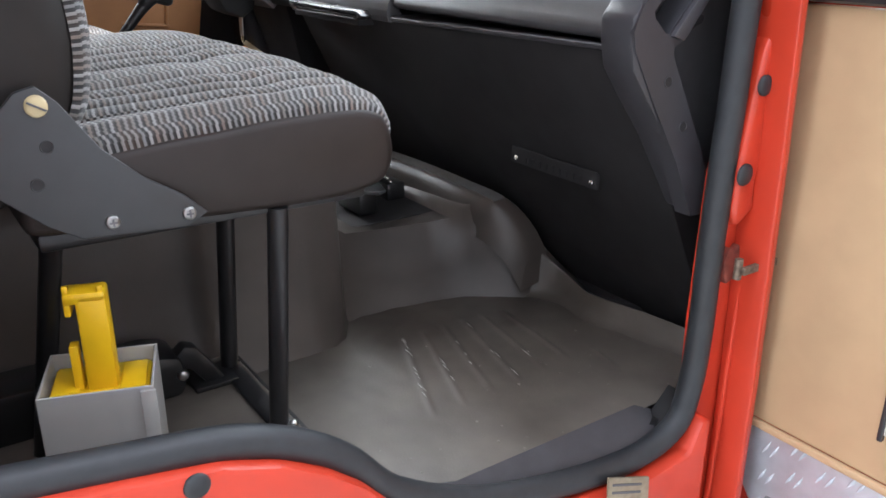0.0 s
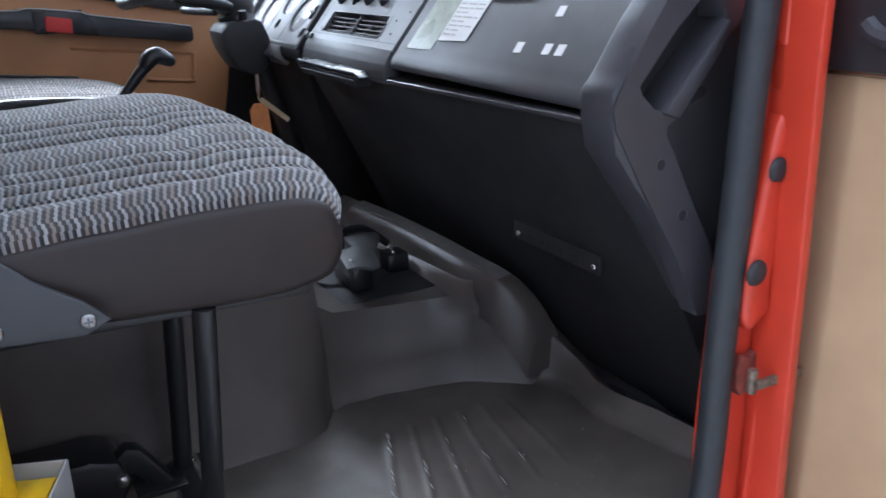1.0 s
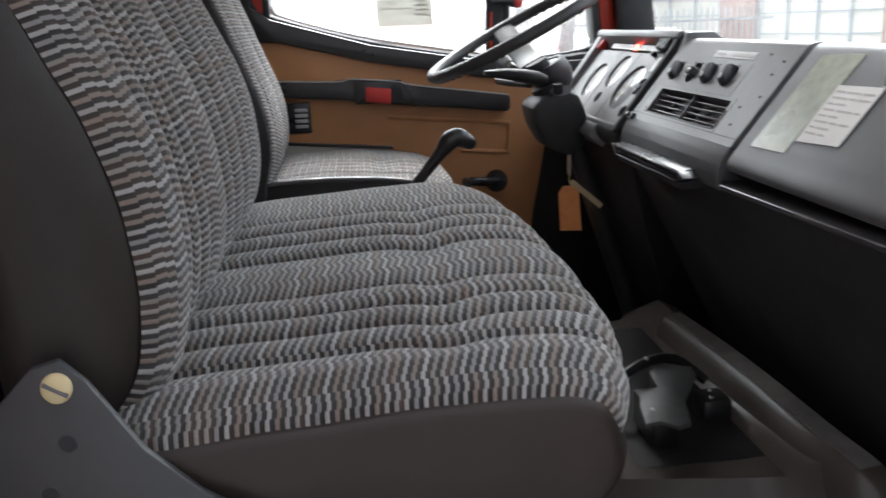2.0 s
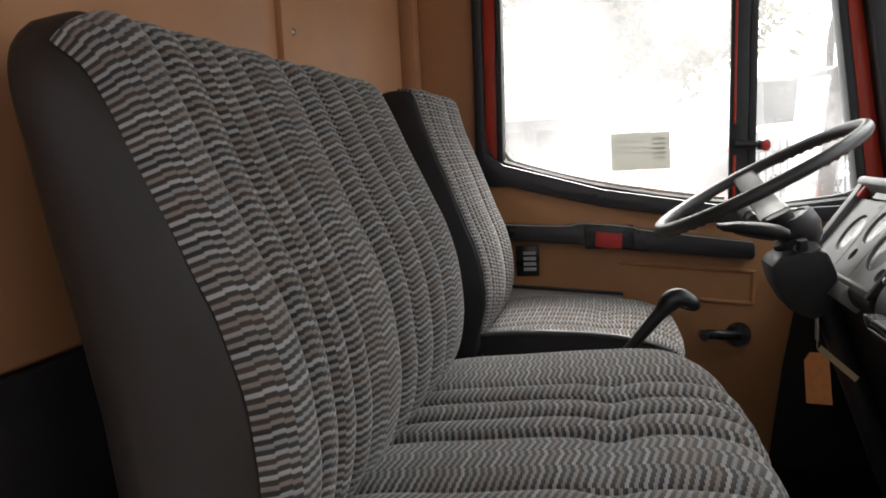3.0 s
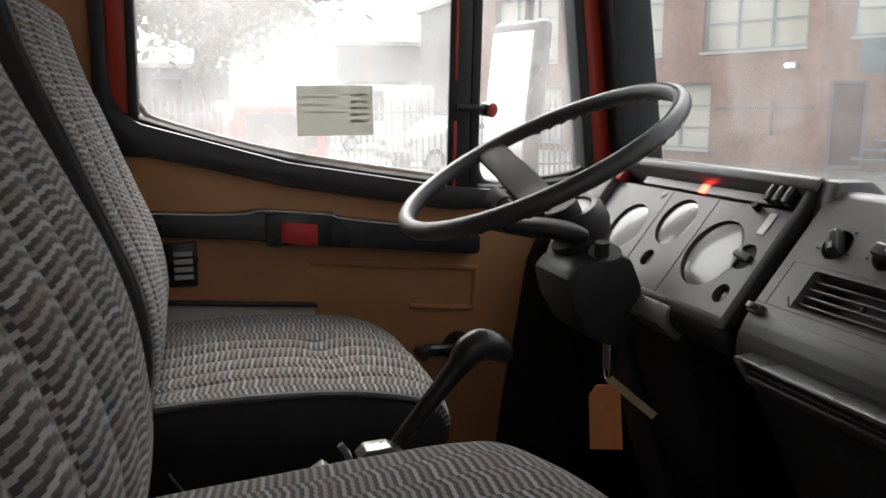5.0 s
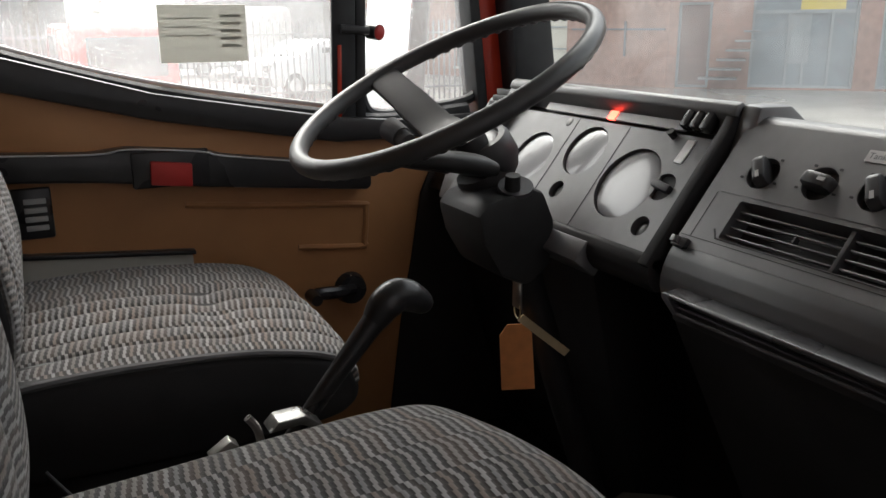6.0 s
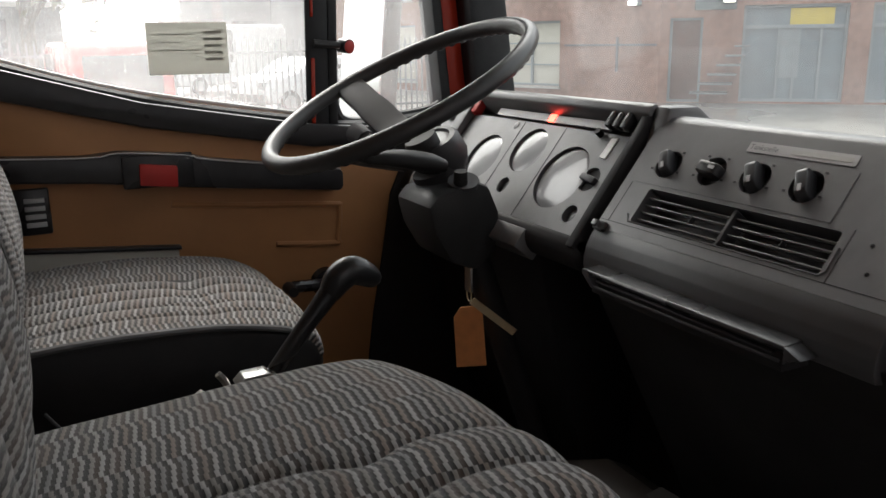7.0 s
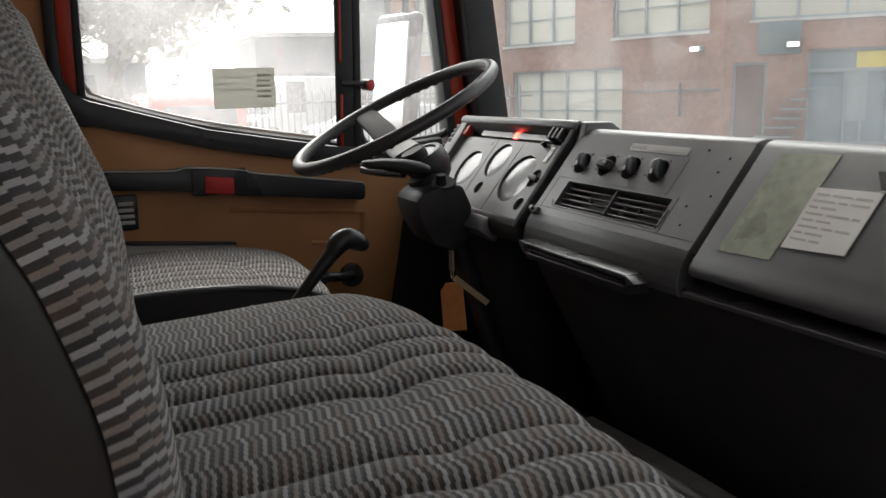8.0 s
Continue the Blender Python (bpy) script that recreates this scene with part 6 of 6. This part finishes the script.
P38 = polar(41, 25.0)
PA = P38 + Vector((math.sin(radians(-17)), math.cos(radians(-17)), 0)) * 16.0
ob_a, m_a, L_a = facade("brick_wing_left", PA, P38, 7.5, [
    (7.0, 10.4, 2.2, 4.7, 'w'), (12.0, 15.5, 2.2, 4.7, 'w'), (7.4, 12.4, -0.75, 1.28, 'w'), (1.6, 5.4, 2.2, 4.7, 'w'), (1.2, 5.6, -0.75, 1.28, 'w')], "red-brown brick office wing with wide window bands")
PB = P38 + Vector((math.cos(radians(45)), -math.sin(radians(45)), 0)) * 20.0
ob_b, m_b, L_b = facade("brick_wing_right", P38, PB, 9.0, [
    (0.25, 1.15, GZ + 0.02, 1.25, 'd'), (2.2, 4.85, GZ + 0.05, 1.55, 's'), (5.4, 8.2, GZ + 0.05, 1.55, 's'), (0.7, 4.3, 2.4, 4.6, 'w'), (5.0, 9.0, 2.4, 4.6, 'w'), (9.7, 14.0, 2.4, 4.6, 'w'), (8.9, 11.8, GZ + 0.05, 1.55, 's')], "red-brown brick wing with grey roller doors")
part("door_sign", box(3.4, 4.5, -0.19, -0.17, 1.02, 1.45, m=m_b), SIGNYELLOW, ob_b, "yellow board above the door")
part("door_sign", box(5.8, 7.8, -0.19, -0.17, 1.02, 1.45, m=m_b), SIGNYELLOW, ob_b, "yellow board above the door")
for ob_w, m_w, u in ((ob_a, m_a, 15.0), (ob_b, m_b, 1.62)):
    lamp_ = part("wall_lamp", box(u, u + 0.36, 0.0, 0.22, 1.62, 1.78, 0.04, m=m_w), FRAME, ob_w, "small wall lamp, switched on")
    part("lamp_glass", box(u + 0.03, u + 0.33, 0.2205, 0.26, 1.63, 1.75, 0.02, m=m_w), LAMP_WHITE, lamp_)
part("wall_panel", box(0.9, 2.0, 0.001, 0.06, 1.45, 2.35, 0.01, m=m_b), PANEL_TEAL, ob_b, "grey-green panel under the window")
part("conduit", box(12.6, 15.9, 0.001, 0.05, 0.50, 0.55, m=m_a), INK, ob_a, "thin dark conduit on the wall")
part("conduit", box(14.55, 14.60, 0.001, 0.06, -0.25, 0.75, m=m_a), INK, ob_a)
for u0, u1 in ((2.2, 4.85), (5.4, 8.2)):
    part("transom", box(u0, u1, -0.19, -0.12, 0.92, 1.02, m=m_b), FRAME, ob_b)
    for k in (0.36, 0.52, 0.76):
        part("mullion", box(u0 + (u1 - u0) * k - 0.03, u0 + (u1 - u0) * k + 0.03, -0.19, -0.13, GZ + 0.05, 0.92, m=m_b), FRAME, ob_b)
part("inner_frame", box(3.2, 3.7, -0.19, -0.16, -0.4, 0.9, m=m_b), FRAME, ob_b)
for k in range(6):
    part("stair_tread", box(0.9 + 0.22 * k, 1.9 + 0.1 * k, 0.1, 0.9, GZ + 0.3 + 0.25 * k, GZ + 0.34 + 0.25 * k, m=m_b), GALV, ob_b)

# palisade fence
fn = thing("palisade_fence", (0, 20, GZ), "grey steel palisade fence along the yard", "fence")
pick = prism([(-0.02, GZ), (0.02, GZ), (0.02, 0.74), (0.0, 0.84), (-0.02, 0.74)], 'y', -0.01, 0.01)
me_p = None
for k in range(130):
    x = -9.0 + 0.15 * k
    y = 20.0 + 0.02 * x
    if me_p is None:
        o = part("picket", pick, GALV, fn)
        me_p = o.data
    else:
        o = new("picket", me_p)
        o.parent = fn
        o.matrix_parent_inverse = Matrix.Translation(-fn.location)
    o.location = (x, y, 0)
for z in (GZ + 0.3, 0.5):
    part("fence_rail", box(-9.2, 10.6, 20.03, 20.07, z, z + 0.05), GALV, fn)

# tree beyond the fence
def tree(x, y, h, seed):
    rnd = random.Random(seed)
    ob = thing("tree", (x, y, GZ), "tall thin-leaved autumn tree beyond the yard", "tree")
    bm = bmesh.new()
    tips = []
    def limb(p, d, ln, r, lev):
        pts = [p]
        for k in range(4):
            w_ = 0.18 if lev else 0.04
            d = (d + Vector((rnd.uniform(-w_, w_), rnd.uniform(-w_, w_), rnd.uniform(-0.05, 0.12)))).normalized()
            pts.append(pts[-1] + d * ln / 4)
        tube(pts, [r * (1 - 0.12 * k) for k in range(5)], 7, bm=bm)
        if lev >= 2:
            tips.extend(pts[1:])
        if lev < 4:
            for k in range(rnd.choice((3, 4)) if lev else 6):
                a = rnd.uniform(0, 2 * math.pi)
                nd = (d * 0.5 + Vector((math.cos(a), math.sin(a), rnd.uniform(0.0, 0.7))) * 0.7).normalized()
                limb(pts[rnd.choice((2, 3, 4))] if lev else pts[rnd.choice((2, 3, 4))], nd, ln * rnd.uniform(0.55, 0.75), r * 0.5, lev + 1)
    limb(Vector((x, y, GZ)), Vector((0, 0, 1)), h * 0.45, h * 0.022, 0)
    part("trunk", bm, BARK, ob, "grey branching trunk")
    verts, faces = [], []
    for t in tips:
        for k in range(44):
            c = t + Vector((rnd.gauss(0, 0.7), rnd.gauss(0, 0.7), rnd.gauss(0, 0.55)))
            u = Vector((rnd.uniform(-1, 1), rnd.uniform(-1, 1), rnd.uniform(-1, 1))).normalized()
            v = u.orthogonal().normalized()
            s = rnd.uniform(0.10, 0.24)
            i = len(verts)
            verts += [c - u * s, c + v * s * 0.5, c + u * s, c - v * s * 0.5]
            faces.append((i, i + 1, i + 2, i + 3))
    me = bpy.data.meshes.new("crown")
    me.from_pydata(verts, [], faces)
    me.materials.append(LEAF)
    cr = new("crown", me)
    cr.parent = ob
    cr.matrix_parent_inverse = Matrix.Translation(-ob.location)
    return ob
tree(0.53, 25.0, 10.5, 37)
tree(-9.5, 30.0, 10.0, 8)

# vehicles in the yard
def vehicle(name, loc, rot, L, W, H, paint, label, bonnet=0.9):
    ob = thing(name, loc, label, "vehicle")
    m = Matrix.Translation(loc) @ Matrix.Rotation(radians(rot), 4, 'Z')
    def vp(nm, b, mt, parent, lb=""):
        bmesh.ops.transform(b, matrix=m, verts=b.verts[:])
        return part(nm, b, mt, parent, lb)
    side = [(-L / 2, 0.35), (L / 2, 0.30), (L / 2 + 0.05, 0.6), (L / 2 - 0.1, 0.95), (L / 2 - bonnet, 1.05), (L / 2 - bonnet - 0.55, H - 0.08), (L / 2 - bonnet - 0.9, H), (-L / 2 + 0.2, H), (-L / 2, H - 0.15), (-L / 2 - 0.05, 0.9)]
    body = vp("body", prism(side, 'y', -W / 2, W / 2, 0.08, seg=3), paint, ob)
    vp("windscreen", prism([(L / 2 - bonnet - 0.02, 1.08), (L / 2 - bonnet + 0.02, 1.08), (L / 2 - bonnet - 0.53, H - 0.14), (L / 2 - bonnet - 0.58, H - 0.14)], 'y', -W / 2 + 0.12, W / 2 - 0.12), CARGLASS, ob)
    for s in (-1, 1):
        vp("side_window", box(L / 2 - bonnet - 1.6, L / 2 - bonnet - 0.7, s * (W / 2 - 0.01), s * (W / 2 + 0.012), 1.12, H - 0.2, 0.003), CARGLASS, ob)
        vp("headlight", box(L / 2 - 0.06, L / 2 + 0.06, s * W * 0.38 - 0.12, s * W * 0.38 + 0.12, 0.68, 0.86, 0.02), CARGLASS, ob)
        for xx in (-L * 0.32, L * 0.33):
            w = vp("wheel", rod((xx, s * (W / 2 - 0.18), 0.32), (xx, s * (W / 2 + 0.01), 0.32), 0.32, seg=22), TYRE, ob)
            vp("rim", rod((xx, s * (W / 2 + 0.0), 0.32), (xx, s * (W / 2 + 0.018), 0.32), 0.19, seg=18), LABELGREY, w)
    vp("rear_window", box(-L / 2 - 0.06, -L / 2 + 0.02, -W / 2 + 0.2, W / 2 - 0.2, 1.05, H - 0.22, 0.02), CARGLASS, ob)
    vp("bumper", box(L / 2 - 0.05, L / 2 + 0.10, -W / 2 + 0.03, W / 2 - 0.03, 0.35, 0.55, 0.03), TYRE, ob)
    return ob
p = polar(5.0, 15.0)
vehicle("red_van", (p.x, p.y + 1.5, GZ), 96, 3.9, 1.62, 1.90, CARRED, "small red van parked in the yard")
p = polar(17.8, 23.5)
vehicle("white_car", (p.x, p.y, GZ), 200, 4.1, 1.7, 1.45, CARWHITE, "white car parked beyond the fence")
p = polar(12.0, 34)
vehicle("white_van", (p.x, p.y, GZ), 205, 5.2, 2.0, 2.5, CARWHITE, "white panel van parked beyond the fence")
# far low buildings
for az0, az1, d, h, seed in ((-14, 2.7, 45, 2.45, 0), (9.8, 16.2, 48, 3.9, 1), (18.5, 23, 40, 5.5, 2)):
    a, b = polar(az0, d), polar(az1, d)
    ob = thing("far_shed", ((a.x + b.x) / 2, a.y, GZ), "grey clad shed in the misty distance", "building", kind="structure")
    part("wall", box(a.x, b.x, a.y, a.y + 8, GZ, h), FARGREY, ob)
    part("roof", box(a.x - 0.3, b.x + 0.3, a.y - 0.3, a.y + 8.3, h, h + 0.25), CONCRETE, ob)
    w = max(1, int((b.x - a.x) / 2.2))
    for k in range(w):
        part("window", box(a.x + 0.5 + 2.2 * k, a.x + 1.9 + 2.2 * k, a.y - 0.03, a.y + 0.05, 0.6, 1.9), CARGLASS, ob)

# door mirror on its arm outside the driver's window
mr_ = thing("door_mirror", (0.97, 2.88, 0.77), "tall truck door mirror on an arm outside the window", "mirror")
MTURN = Matrix.Translation((0.993, 2.83, 0.78)) @ Matrix.Rotation(radians(23), 4, 'Z') @ Matrix.Translation((-0.985, -2.83, -0.78))
for name, pts, y0, y1, r, m, text in (("housing", [(0.955, 0.548), (1.0, 0.548), (1.052, 0.948), (1.009, 0.948)], 2.814, 2.985, 0.018, PLASTIC, ""), ("mirror_pane", [(0.951, 0.575), (0.961, 0.575), (1.007, 0.920), (0.997, 0.920)], 2.832, 2.967, 0.002, MIRRORGLASS, "mirror glass")):
    mb = prism(pts, 'y', y0, y1, r, seg=3)
    bmesh.ops.transform(mb, matrix=MTURN, verts=mb.verts[:])
    part(name, mb, m, mr_, text)
part("arm", tube(smooth_path([(1.04, 2.64, 0.50), (1.03, 2.80, 0.52), (1.02, 2.90, 0.58), (1.02, 2.90, 1.0), (1.03, 2.77, 1.12), (1.03, 2.63, 1.2)], 5), 0.011, 8), BLACKSTEEL, mr_)

# plain unseen wall, added to hold back skylight on the passenger side of the yard
part("yard_wall", box(-14, 12, -2.9, -2.5, GZ, 6.5), BLOCKER, label="unseen dark wall added to block light beside the truck", category="wall", kind="structure")


# rain drops on the side glass
def drops(name, outline, n, seed, parent):
    """Many small beads on the outer face of a pane; outline is a polygon of (x, z)."""
    rnd = random.Random(seed)
    def inside(x, z):
        c = False
        for (xa, za), (xb, zb) in zip(outline, outline[1:] + outline[:1]):
            if (za > z) != (zb > z) and x < (xb - xa) * (z - za) / (zb - za) + xa:
                c = not c
        return c
    verts, faces = [], []
    xs, zs = [p[0] for p in outline], [p[1] for p in outline]
    k = 0
    while k < n:
        x, z = rnd.uniform(min(xs), max(xs)), rnd.uniform(min(zs), max(zs))
        if not inside(x, z):
            continue
        k += 1
        r = 0.00026 + 0.00055 * rnd.random() ** 3
        st = rnd.uniform(0.9, 1.5)
        i = len(verts)
        for q, hh in ((1.0, 0.0), (0.8, 0.42)):
            for m in range(7):
                a = 2 * math.pi * m / 7
                verts.append((x + r * q * math.cos(a), 2.6012 + r * hh, z + r * q * st * math.sin(a)))
        verts.append((x, 2.6012 + r * 0.6, z))
        for m in range(7):
            m2 = (m + 1) % 7
            faces.append((i + m, i + m2, i + 7 + m2, i + 7 + m))
            faces.append((i + 7 + m, i + 7 + m2, i + 14))
        faces.append(tuple(i + m for m in range(6, -1, -1)))
    me = bpy.data.meshes.new(name)
    me.from_pydata(verts, [], faces)
    me.materials.append(DROP)
    me.polygons.foreach_set("use_smooth", [True] * len(me.polygons))
    ob = new(name, me)
    ob.parent = parent
    ob.visible_shadow = False
    return tagged(ob, "rain drops on the glass", "", "", "stuff")

drops("rain_drops", [(0.18, 0.73), (0.42, 0.655), (0.70, 0.605), (0.72, 1.18), (0.18, 1.20)], 17000, 4, pane)
drops("rain_drops", [(0.79, 0.62), (0.98, 0.63), (0.93, 1.15), (0.80, 1.16)], 5000, 5, pane2)
